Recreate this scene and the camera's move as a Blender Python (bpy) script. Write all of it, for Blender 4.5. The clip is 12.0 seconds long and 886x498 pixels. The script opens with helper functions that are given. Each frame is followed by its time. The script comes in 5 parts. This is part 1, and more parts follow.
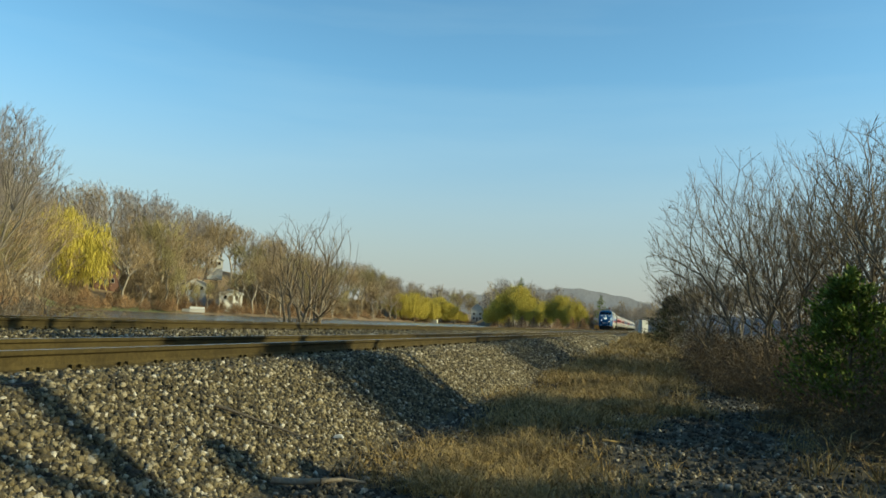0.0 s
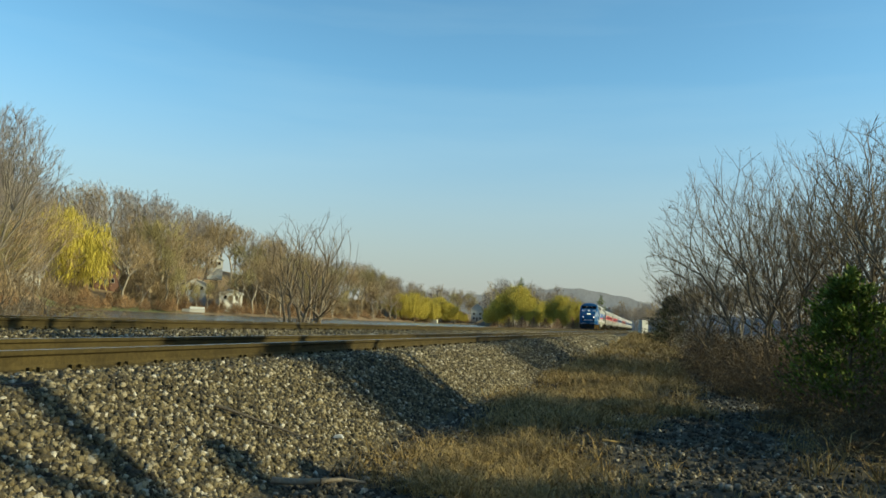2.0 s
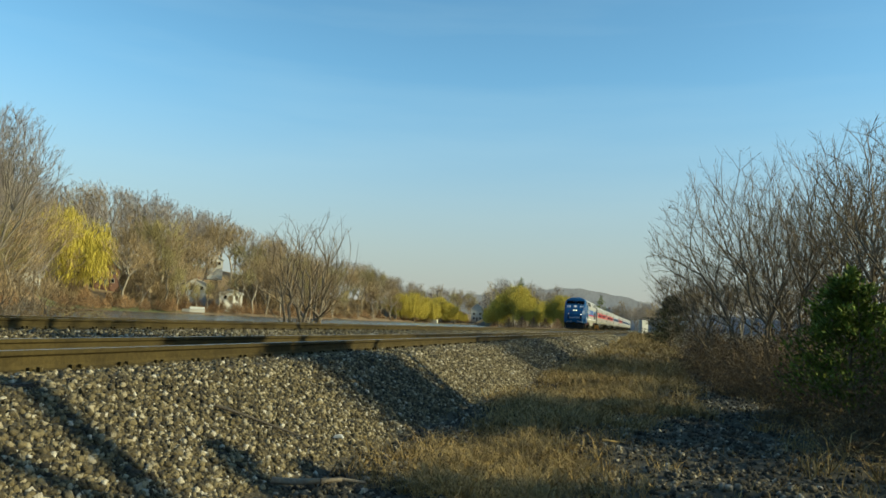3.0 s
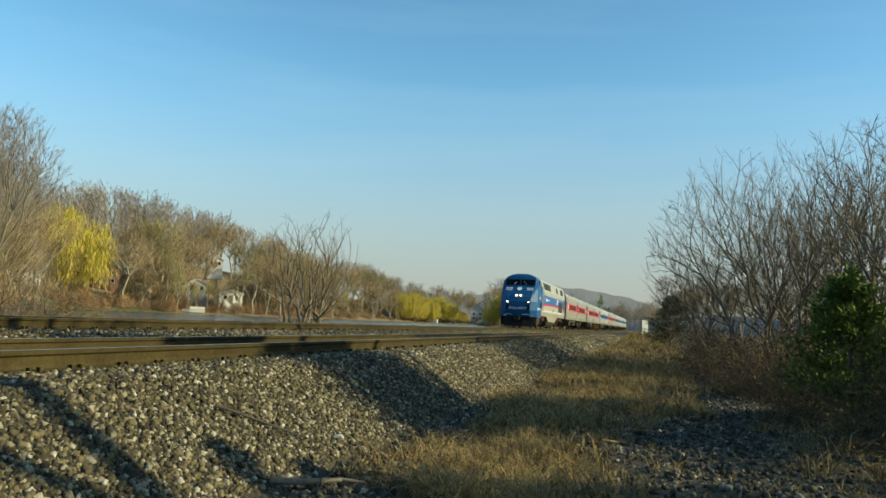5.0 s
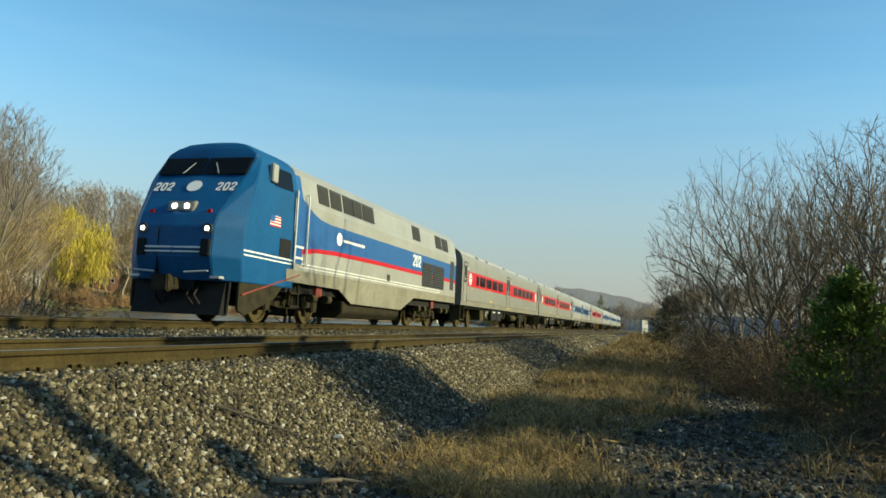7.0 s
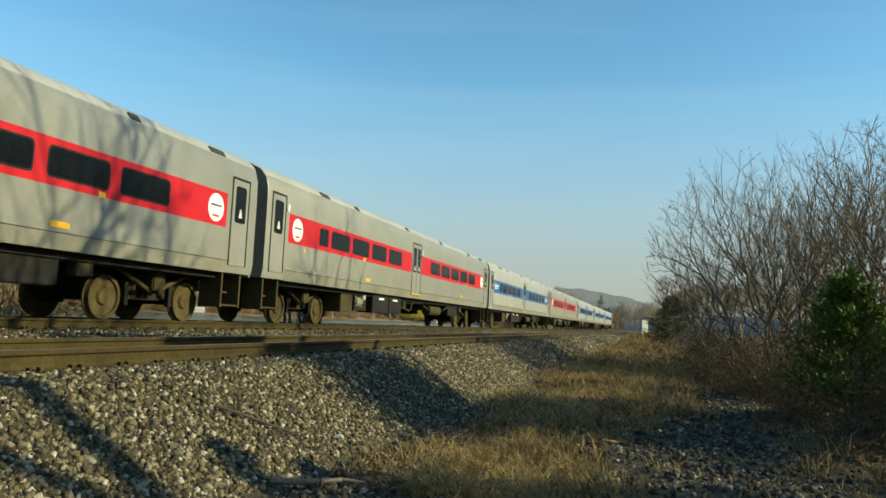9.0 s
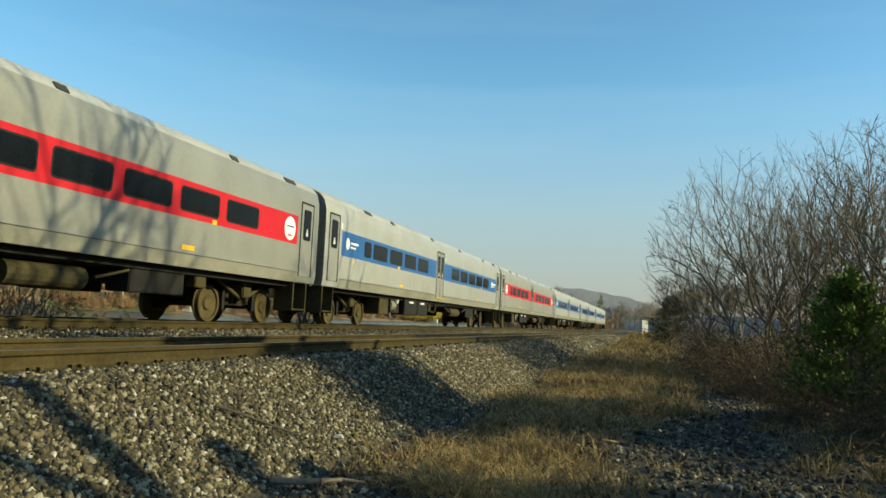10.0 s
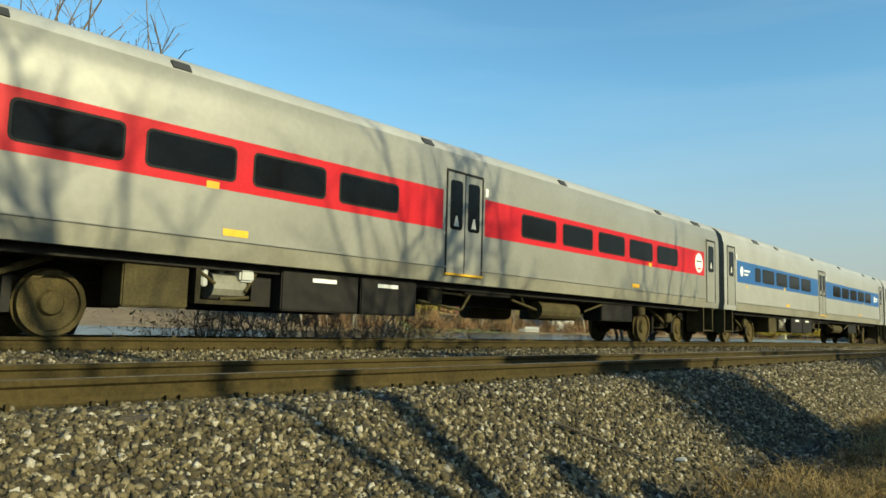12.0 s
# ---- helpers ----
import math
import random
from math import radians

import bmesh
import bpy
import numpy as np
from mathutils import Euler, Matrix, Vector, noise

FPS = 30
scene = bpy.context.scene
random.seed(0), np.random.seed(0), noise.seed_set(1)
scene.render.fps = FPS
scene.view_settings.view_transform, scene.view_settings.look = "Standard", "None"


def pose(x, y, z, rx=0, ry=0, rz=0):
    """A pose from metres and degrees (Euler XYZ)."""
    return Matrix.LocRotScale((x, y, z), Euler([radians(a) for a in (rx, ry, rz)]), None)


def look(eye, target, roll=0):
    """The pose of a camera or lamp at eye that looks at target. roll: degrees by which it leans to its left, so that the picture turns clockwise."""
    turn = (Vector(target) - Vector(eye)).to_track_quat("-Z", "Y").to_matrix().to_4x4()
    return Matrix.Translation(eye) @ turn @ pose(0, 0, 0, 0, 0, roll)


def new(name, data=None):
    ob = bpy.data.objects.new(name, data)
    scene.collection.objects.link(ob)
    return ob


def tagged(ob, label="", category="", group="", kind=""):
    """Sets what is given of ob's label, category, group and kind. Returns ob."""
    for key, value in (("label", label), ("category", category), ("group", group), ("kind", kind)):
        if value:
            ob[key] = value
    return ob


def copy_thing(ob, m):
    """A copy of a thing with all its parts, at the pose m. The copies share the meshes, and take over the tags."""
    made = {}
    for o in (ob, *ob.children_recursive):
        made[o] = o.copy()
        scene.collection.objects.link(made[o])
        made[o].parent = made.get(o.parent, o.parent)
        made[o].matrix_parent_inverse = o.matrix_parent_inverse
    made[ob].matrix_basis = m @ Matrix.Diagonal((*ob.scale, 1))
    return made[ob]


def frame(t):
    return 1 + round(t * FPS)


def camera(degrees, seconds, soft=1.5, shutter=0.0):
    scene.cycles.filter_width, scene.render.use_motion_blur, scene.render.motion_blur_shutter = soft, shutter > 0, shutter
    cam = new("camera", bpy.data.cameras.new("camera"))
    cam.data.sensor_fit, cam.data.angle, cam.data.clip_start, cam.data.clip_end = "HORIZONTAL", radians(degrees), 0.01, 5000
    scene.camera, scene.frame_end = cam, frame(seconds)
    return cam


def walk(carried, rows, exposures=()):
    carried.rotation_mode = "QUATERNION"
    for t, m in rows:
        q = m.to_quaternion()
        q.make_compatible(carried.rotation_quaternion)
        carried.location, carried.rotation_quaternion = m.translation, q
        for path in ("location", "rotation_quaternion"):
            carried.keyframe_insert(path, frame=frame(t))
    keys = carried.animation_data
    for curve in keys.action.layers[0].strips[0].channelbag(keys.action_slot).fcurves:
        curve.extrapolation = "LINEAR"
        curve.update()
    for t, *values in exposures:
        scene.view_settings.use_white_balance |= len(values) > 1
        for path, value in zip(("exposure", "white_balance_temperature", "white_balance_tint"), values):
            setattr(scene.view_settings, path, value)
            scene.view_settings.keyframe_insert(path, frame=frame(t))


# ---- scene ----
SPEED = 22.744
EYE = Vector((0.0, 0.0, 0.255))


def aim(yaw, pitch, roll):
    """The camera's pose: yaw to the left of the track, pitch up, roll clockwise, in degrees."""
    a, b = radians(yaw), radians(pitch)
    way = Vector((-math.sin(a) * math.cos(b), math.cos(a) * math.cos(b), math.sin(b)))
    return look(EYE, EYE + way, roll)


cam = camera(61.7, 12.0, soft=1.6)
walk(cam, [(0.0, aim(16.08, 5.58, 2.63)), (11.37, aim(16.08, 5.58, 2.63)), (11.5, aim(17.25, 5.73, 2.70)),
           (11.6, aim(20.0, 5.78, 2.60)), (11.7, aim(23.7, 5.80, 2.50)), (11.8, aim(27.87, 5.83, 2.35)),
           (11.9, aim(33.6, 6.0, 2.0)), (12.0, aim(41.1, 6.05, 1.58))],
     exposures=[(0.0, 0.56, 6900, -13)])

# ---- light ----
SUN_ELEVATION, SUN_AZIMUTH = 23.0, 3.0     # azimuth: from +x towards +y
_e, _a = radians(SUN_ELEVATION), radians(SUN_AZIMUTH)
SUN_WAY = Vector((math.cos(_e) * math.cos(_a), math.cos(_e) * math.sin(_a), math.sin(_e)))
sun = new("sun", bpy.data.lights.new("sun", "SUN"))
sun.data.energy, sun.data.angle, sun.data.color = 5.0, radians(0.5), (1.0, 0.84, 0.6)
sun.matrix_basis = look((0, 0, 60), Vector((0, 0, 60)) - SUN_WAY)

world = bpy.data.worlds.new("sky")
scene.world = world
world.use_nodes = True
_nt = world.node_tree
_sky = _nt.nodes.new("ShaderNodeTexSky")
_sky.sky_type, _sky.sun_disc = "NISHITA", False
_sky.sun_elevation, _sky.sun_rotation = _e, radians(90 - SUN_AZIMUTH)
_sky.air_density, _sky.dust_density, _sky.ozone_density = 1.0, 0.45, 3.0
_bg = _nt.nodes["Background"]
_bg.inputs["Strength"].default_value = 0.145
_co, _map, _wisp, _ramp, _mix = (_nt.nodes.new(k) for k in ("ShaderNodeTexCoord", "ShaderNodeMapping", "ShaderNodeTexNoise", "ShaderNodeValToRGB", "ShaderNodeMix"))
_map.inputs["Scale"].default_value, _map.inputs["Rotation"].default_value = (1.2, 1.2, 11.0), (0.05, 0.08, 0.3)
_wisp.inputs["Scale"].default_value, _wisp.inputs["Detail"].default_value = 1.6, 6.0
_ramp.color_ramp.elements[0].position, _ramp.color_ramp.elements[1].position = 0.48, 0.8
_ramp.color_ramp.elements[0].color, _ramp.color_ramp.elements[1].color = (0, 0, 0, 1), (0.06, 0.06, 0.06, 1)
_mix.data_type = "RGBA"
_mix.inputs[7].default_value = (5.5, 5.8, 5.8, 1)      # thin high cloud
_nt.links.new(_co.outputs["Generated"], _map.inputs["Vector"])
_nt.links.new(_map.outputs[0], _wisp.inputs["Vector"])
_nt.links.new(_wisp.outputs["Fac"], _ramp.inputs[0])
_nt.links.new(_ramp.outputs[0], _mix.inputs[0])
_hue, _sep, _rise, _haze = (_nt.nodes.new(k) for k in ("ShaderNodeHueSaturation", "ShaderNodeSeparateXYZ", "ShaderNodeMapRange", "ShaderNodeMix"))
_hue.inputs["Saturation"].default_value, _hue.inputs["Value"].default_value = 1.12, 1.06
_rise.inputs[1].default_value, _rise.inputs[2].default_value, _rise.inputs[3].default_value, _rise.inputs[4].default_value = 0.0, 0.34, 0.9, 0.0
_rise.interpolation_type = "SMOOTHSTEP"
_haze.data_type = "RGBA"
_haze.inputs[7].default_value = (2.02, 1.84, 2.1, 1)    # grey haze low over the land
_nt.links.new(_sky.outputs[0], _hue.inputs["Color"])
_nt.links.new(_hue.outputs[0], _mix.inputs[6])
_nt.links.new(_co.outputs["Generated"], _sep.inputs[0])
_nt.links.new(_sep.outputs[2], _rise.inputs[0])
_nt.links.new(_rise.outputs[0], _haze.inputs[0])
_nt.links.new(_mix.outputs[2], _haze.inputs[6])
_nt.links.new(_haze.outputs[2], _bg.inputs["Color"])


# ---- materials ----
def surf(name, a, b, scale=4.0, rough=0.7, metal=0.0, bump=0.0, bump_scale=40.0, vary=0.0, island=0.0, dirt=None, dirt_amount=0.3, coat=0.0, spec=0.5):
    """A two-tone surface: broad patches and fine grain between colours a and b, with relief, wear and piece-to-piece variety."""
    m = bpy.data.materials.new(name)
    m.use_nodes = True
    nt = m.node_tree
    p = nt.nodes["Principled BSDF"]
    co = nt.nodes.new("ShaderNodeTexCoord")
    n1, n2 = nt.nodes.new("ShaderNodeTexNoise"), nt.nodes.new("ShaderNodeTexNoise")
    for n, s in ((n1, scale), (n2, scale * 9.0)):
        n.inputs["Scale"].default_value, n.inputs["Detail"].default_value = s, 5.0
        nt.links.new(co.outputs["Object"], n.inputs["Vector"])
    mixn = nt.nodes.new("ShaderNodeMath")
    mixn.operation = "MULTIPLY_ADD"
    nt.links.new(n2.outputs["Fac"], mixn.inputs[0])
    mixn.inputs[1].default_value = 0.5
    half = nt.nodes.new("ShaderNodeMath")
    half.operation = "MULTIPLY"
    half.inputs[1].default_value = 0.5
    nt.links.new(n1.outputs["Fac"], half.inputs[0])
    nt.links.new(half.outputs[0], mixn.inputs[2])
    ramp = nt.nodes.new("ShaderNodeValToRGB")
    ramp.color_ramp.elements[0].position, ramp.color_ramp.elements[1].position = 0.36, 0.64
    ramp.color_ramp.elements[0].color, ramp.color_ramp.elements[1].color = (*a, 1), (*b, 1)
    nt.links.new(mixn.outputs[0], ramp.inputs[0])
    out = ramp.outputs[0]
    if dirt:
        n3 = nt.nodes.new("ShaderNodeTexNoise")
        n3.inputs["Scale"].default_value, n3.inputs["Detail"].default_value = scale * 0.7, 7.0
        nt.links.new(co.outputs["Object"], n3.inputs["Vector"])
        r3 = nt.nodes.new("ShaderNodeValToRGB")
        r3.color_ramp.elements[0].position, r3.color_ramp.elements[1].position = 0.45, 0.75
        r3.color_ramp.elements[0].color, r3.color_ramp.elements[1].color = (0, 0, 0, 1), (dirt_amount,) * 3 + (1,)
        nt.links.new(n3.outputs["Fac"], r3.inputs[0])
        mx = nt.nodes.new("ShaderNodeMix")
        mx.data_type = "RGBA"
        nt.links.new(r3.outputs[0], mx.inputs[0])
        nt.links.new(out, mx.inputs[6])
        mx.inputs[7].default_value = (*dirt, 1)
        out = mx.outputs[2]
    for amount, node, socket in ((vary, "ShaderNodeObjectInfo", "Random"), (island, "ShaderNodeNewGeometry", "Random Per Island")):
        if amount:
            src = nt.nodes.new(node)
            mr = nt.nodes.new("ShaderNodeMapRange")
            mr.inputs[3].default_value, mr.inputs[4].default_value = 1 - amount, 1 + amount
            nt.links.new(src.outputs[socket], mr.inputs[0])
            hs = nt.nodes.new("ShaderNodeHueSaturation")
            nt.links.new(mr.outputs[0], hs.inputs["Value"])
            nt.links.new(out, hs.inputs["Color"])
            out = hs.outputs[0]
    nt.links.new(out, p.inputs["Base Color"])
    p.inputs["Roughness"].default_value, p.inputs["Metallic"].default_value = rough, metal
    p.inputs["Specular IOR Level"].default_value = spec
    if coat:
        p.inputs["Coat Weight"].default_value, p.inputs["Coat Roughness"].default_value = coat, 0.15
    if bump:
        n4 = nt.nodes.new("ShaderNodeTexNoise")
        n4.inputs["Scale"].default_value, n4.inputs["Detail"].default_value = bump_scale, 6.0
        nt.links.new(co.outputs["Object"], n4.inputs["Vector"])
        bn = nt.nodes.new("ShaderNodeBump")
        bn.inputs["Strength"].default_value, bn.inputs["Distance"].default_value = bump, 0.05
        nt.links.new(n4.outputs["Fac"], bn.inputs["Height"])
        nt.links.new(bn.outputs[0], p.inputs["Normal"])
    return m


def glow(name, colour, strength):
    m = bpy.data.materials.new(name)
    m.use_nodes = True
    p = m.node_tree.nodes["Principled BSDF"]
    p.inputs["Base Color"].default_value = (0.9, 0.9, 0.85, 1)
    p.inputs["Emission Color"].default_value, p.inputs["Emission Strength"].default_value = (*colour, 1), strength
    return m


M_SOIL = surf("dry_soil", (0.0259, 0.02, 0.0104), (0.0629, 0.0496, 0.0266), 1.5, 0.95, bump=0.6, bump_scale=14)
M_BED = surf("ballast_bed", (0.0148, 0.0126, 0.0089), (0.0518, 0.0444, 0.0296), 9, 0.9, bump=0.8, bump_scale=22)
M_LITTER = surf("leaf_litter", (0.1184, 0.0777, 0.0407), (0.222, 0.1554, 0.0814), 0.25, 0.95, bump=0.5, bump_scale=2)
M_LAWN = surf("lawn", (0.074, 0.0962, 0.0259), (0.148, 0.1406, 0.0518), 0.3, 0.95, bump=0.3, bump_scale=4)
M_STRAW = surf("dry_grass", (0.13, 0.084, 0.026), (0.31, 0.215, 0.078), 1.2, 0.85, island=0.5)
M_RAIL = surf("rusted_rail", (0.023, 0.0165, 0.0045), (0.055, 0.04, 0.0125), 3, 0.85, bump=0.2, bump_scale=50, spec=0.2)
M_HEAD = surf("worn_rail_head", (0.32, 0.32, 0.33), (0.5, 0.5, 0.5), 12, 0.32, metal=0.9)
M_TIE = surf("weathered_timber", (0.0222, 0.0178, 0.0133), (0.0555, 0.0459, 0.0355), 14, 0.9, bump=0.4, vary=0.25)
M_STEEL = surf("dark_steel", (0.006, 0.0055, 0.005), (0.016, 0.014, 0.011), 5, 0.75, bump=0.1, spec=0.25)
M_TRUCK = surf("dusty_truck_steel", (0.009, 0.0075, 0.0035), (0.035, 0.028, 0.012), 5, 0.85, bump=0.15, spec=0.25)
M_WHEEL = surf("rusty_wheel", (0.035, 0.026, 0.009), (0.085, 0.064, 0.024), 4, 0.8, bump=0.1, spec=0.25)
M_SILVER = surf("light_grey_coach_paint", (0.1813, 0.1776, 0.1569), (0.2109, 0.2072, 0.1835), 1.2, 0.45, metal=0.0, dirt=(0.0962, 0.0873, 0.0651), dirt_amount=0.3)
M_ROOF = surf("pale_coach_roof", (0.28, 0.277, 0.26), (0.33, 0.327, 0.31), 1.2, 0.5, dirt=(0.1184, 0.1036, 0.0814), dirt_amount=0.22)
M_PALE = surf("pale_coach_paint", (0.235, 0.234, 0.222), (0.275, 0.274, 0.262), 1.2, 0.45, dirt=(0.12, 0.11, 0.09), dirt_amount=0.25)
M_DUST = surf("dusty_skirt_paint", (0.165, 0.155, 0.118), (0.2, 0.19, 0.15), 1.5, 0.6, dirt=(0.075, 0.065, 0.04), dirt_amount=0.45)
M_END = surf("grimy_end_paint", (0.148, 0.1443, 0.1184), (0.222, 0.2146, 0.1776), 2, 0.55, dirt=(0.0592, 0.0518, 0.037), dirt_amount=0.5)
M_RED = surf("red_stripe", (0.36, 0.008, 0.016), (0.43, 0.011, 0.021), 2, 0.45, dirt=(0.13, 0.04, 0.033), dirt_amount=0.12, spec=0.15)
M_BLUE = surf("blue_stripe", (0.0111, 0.0703, 0.222), (0.0148, 0.0888, 0.2664), 2, 0.4, dirt=(0.0592, 0.074, 0.1036), dirt_amount=0.12)
M_LOCO = surf("locomotive_blue", (0.003, 0.055, 0.16), (0.0055, 0.075, 0.2), 1.5, 0.5, coat=0.04, dirt=(0.022, 0.044, 0.074), dirt_amount=0.2, spec=0.25)
M_LOCO_GREY = surf("locomotive_grey", (0.2516, 0.2479, 0.222), (0.296, 0.2923, 0.2664), 1.2, 0.42, dirt=(0.148, 0.1332, 0.0888), dirt_amount=0.35)
M_LOCO_LOW = surf("dusty_lower_body", (0.1628, 0.148, 0.1036), (0.2368, 0.222, 0.1665), 1.0, 0.6, dirt=(0.0888, 0.0703, 0.037), dirt_amount=0.6)
M_PANE = surf("dark_tinted_glass", (0.003, 0.0033, 0.0035), (0.006, 0.0065, 0.007), 2, 0.06, spec=0.1)
M_RUBBER = surf("black_rubber", (0.007, 0.007, 0.007), (0.014, 0.014, 0.014), 5, 0.7, spec=0.2)
M_WHITE = surf("white_marking", (0.62, 0.62, 0.6), (0.7, 0.7, 0.68), 5, 0.5)
M_YELLOW = surf("yellow_marking", (0.555, 0.296, 0.0111), (0.629, 0.37, 0.0148), 5, 0.5)
M_LOUVRE = surf("dark_louvre", (0.0148, 0.0148, 0.0148), (0.037, 0.037, 0.0333), 4, 0.6)
M_HANDRAIL = surf("bright_handrail", (0.444, 0.444, 0.4292), (0.518, 0.518, 0.4884), 4, 0.35, metal=0.4)
M_BARK = surf("grey_bark", (0.0888, 0.0703, 0.0481), (0.185, 0.1517, 0.111), 6, 0.95, bump=0.4, bump_scale=25)
M_TWIG = surf("bare_twig", (0.088, 0.062, 0.036), (0.18, 0.133, 0.08), 2, 0.9, island=0.3)
M_TWIG_TAN = surf("tan_twig", (0.175, 0.122, 0.062), (0.285, 0.212, 0.115), 0.4, 0.9, vary=0.3)
M_TWIG_OLIVE = surf("budding_twig", (0.1776, 0.148, 0.0592), (0.2812, 0.2368, 0.111), 0.4, 0.9, vary=0.3)
M_TWIG_GREY = surf("distant_grey_twig", (0.1628, 0.1369, 0.1184), (0.2516, 0.2146, 0.185), 0.4, 0.9, vary=0.25)
M_WILLOW = surf("willow_yellow", (0.3, 0.235, 0.028), (0.45, 0.37, 0.06), 0.5, 0.85, vary=0.12, island=0.25)
M_CEDAR = surf("cedar_green", (0.045, 0.075, 0.007), (0.15, 0.19, 0.018), 5, 0.85, island=0.45)
M_BARK_PALE = surf("pale_grey_bark", (0.148, 0.1221, 0.0888), (0.2664, 0.2294, 0.1776), 3, 0.95, vary=0.3)
M_CEDAR_BROWN = surf("winter_cedar", (0.026, 0.03, 0.009), (0.075, 0.068, 0.02), 5, 0.85, island=0.45)
M_BRUSH = surf("dead_brush", (0.0629, 0.0392, 0.0178), (0.148, 0.0962, 0.0459), 2, 0.9, island=0.45)
M_SHRUB = surf("russet_shrub", (0.1628, 0.0888, 0.0407), (0.2812, 0.1776, 0.0888), 0.3, 0.9, vary=0.3, island=0.2)
M_HOUSE_W = surf("white_clapboard", (0.37, 0.3626, 0.333), (0.444, 0.4366, 0.3996), 1, 0.7)
M_HOUSE_R = surf("red_brown_siding", (0.0962, 0.0444, 0.0296), (0.1406, 0.0666, 0.0444), 1, 0.8)
M_HOUSE_G = surf("grey_siding", (0.2664, 0.2664, 0.259), (0.333, 0.333, 0.3182), 1, 0.8)
M_SHINGLE = surf("grey_shingle", (0.0888, 0.0814, 0.0777), (0.148, 0.1406, 0.1332), 1, 0.9)
# distance haze over the ridge is put into this blue-grey base colour
M_HILL = surf("haze_toned_hill", (0.19, 0.19, 0.2), (0.25, 0.25, 0.262), 0.02, 1.0)
M_ORANGE = surf("orange_marker", (0.518, 0.185, 0.0148), (0.592, 0.2368, 0.0222), 3, 0.6)


def stone_material(name, tones):
    """Broken stone: each piece takes its own tone, with grain and a rough break."""
    m = surf(name, (0.62, 0.6, 0.57), (1.0, 1.0, 1.0), 30, 0.85, bump=0.5, bump_scale=90)
    nt = m.node_tree
    p = nt.nodes["Principled BSDF"]
    grain = p.inputs["Base Color"].links[0].from_socket
    geo, ramp, mul = (nt.nodes.new(k) for k in ("ShaderNodeNewGeometry", "ShaderNodeValToRGB", "ShaderNodeMix"))
    while len(ramp.color_ramp.elements) < len(tones):
        ramp.color_ramp.elements.new(0.5)
    for e, (at, c) in zip(ramp.color_ramp.elements, tones):
        e.position, e.color = at, (*c, 1)
    mul.data_type, mul.blend_type = "RGBA", "MULTIPLY"
    mul.inputs[0].default_value = 1.0
    nt.links.new(geo.outputs["Random Per Island"], ramp.inputs[0])
    nt.links.new(ramp.outputs[0], mul.inputs[6])
    nt.links.new(grain, mul.inputs[7])
    nt.links.new(mul.outputs[2], p.inputs["Base Color"])
    return m


M_STONE = stone_material("ballast_stone", ((0.0, (0.02, 0.016, 0.009)), (0.42, (0.082, 0.063, 0.028)), (0.74, (0.18, 0.145, 0.075)), (0.93, (0.34, 0.295, 0.2)), (1.0, (0.52, 0.48, 0.4))))
M_STONE_G = stone_material("grey_stone", ((0.0, (0.014, 0.012, 0.008)), (0.5, (0.046, 0.037, 0.022)), (0.8, (0.12, 0.102, 0.07)), (1.0, (0.4, 0.36, 0.29))))


def water_material():
    m = bpy.data.materials.new("lake_water")
    m.use_nodes = True
    nt = m.node_tree
    p = nt.nodes["Principled BSDF"]
    p.inputs["Base Color"].default_value = (0.045, 0.055, 0.055, 1)
    p.inputs["Roughness"].default_value = 0.16
    co, n = nt.nodes.new("ShaderNodeTexCoord"), nt.nodes.new("ShaderNodeTexNoise")
    n.inputs["Scale"].default_value, n.inputs["Detail"].default_value = 1.6, 4
    nt.links.new(co.outputs["Object"], n.inputs["Vector"])
    b = nt.nodes.new("ShaderNodeBump")
    b.inputs["Strength"].default_value, b.inputs["Distance"].default_value = 0.7, 0.1
    nt.links.new(n.outputs["Fac"], b.inputs["Height"])
    nt.links.new(b.outputs[0], p.inputs["Normal"])
    return m


M_WATER = water_material()
M_LAMP = glow("lit_headlamp", (1.0, 0.9, 0.78), 4)
M_RED_OLD = surf("faded_red_line", (0.148, 0.0222, 0.0148), (0.222, 0.037, 0.0222), 6, 0.6, dirt=(0.0444, 0.037, 0.0222), dirt_amount=0.6)
M_OLIVE = surf("dusty_olive_box", (0.032, 0.025, 0.009), (0.066, 0.053, 0.022), 3, 0.85, dirt=(0.02, 0.017, 0.008), dirt_amount=0.5, spec=0.25)


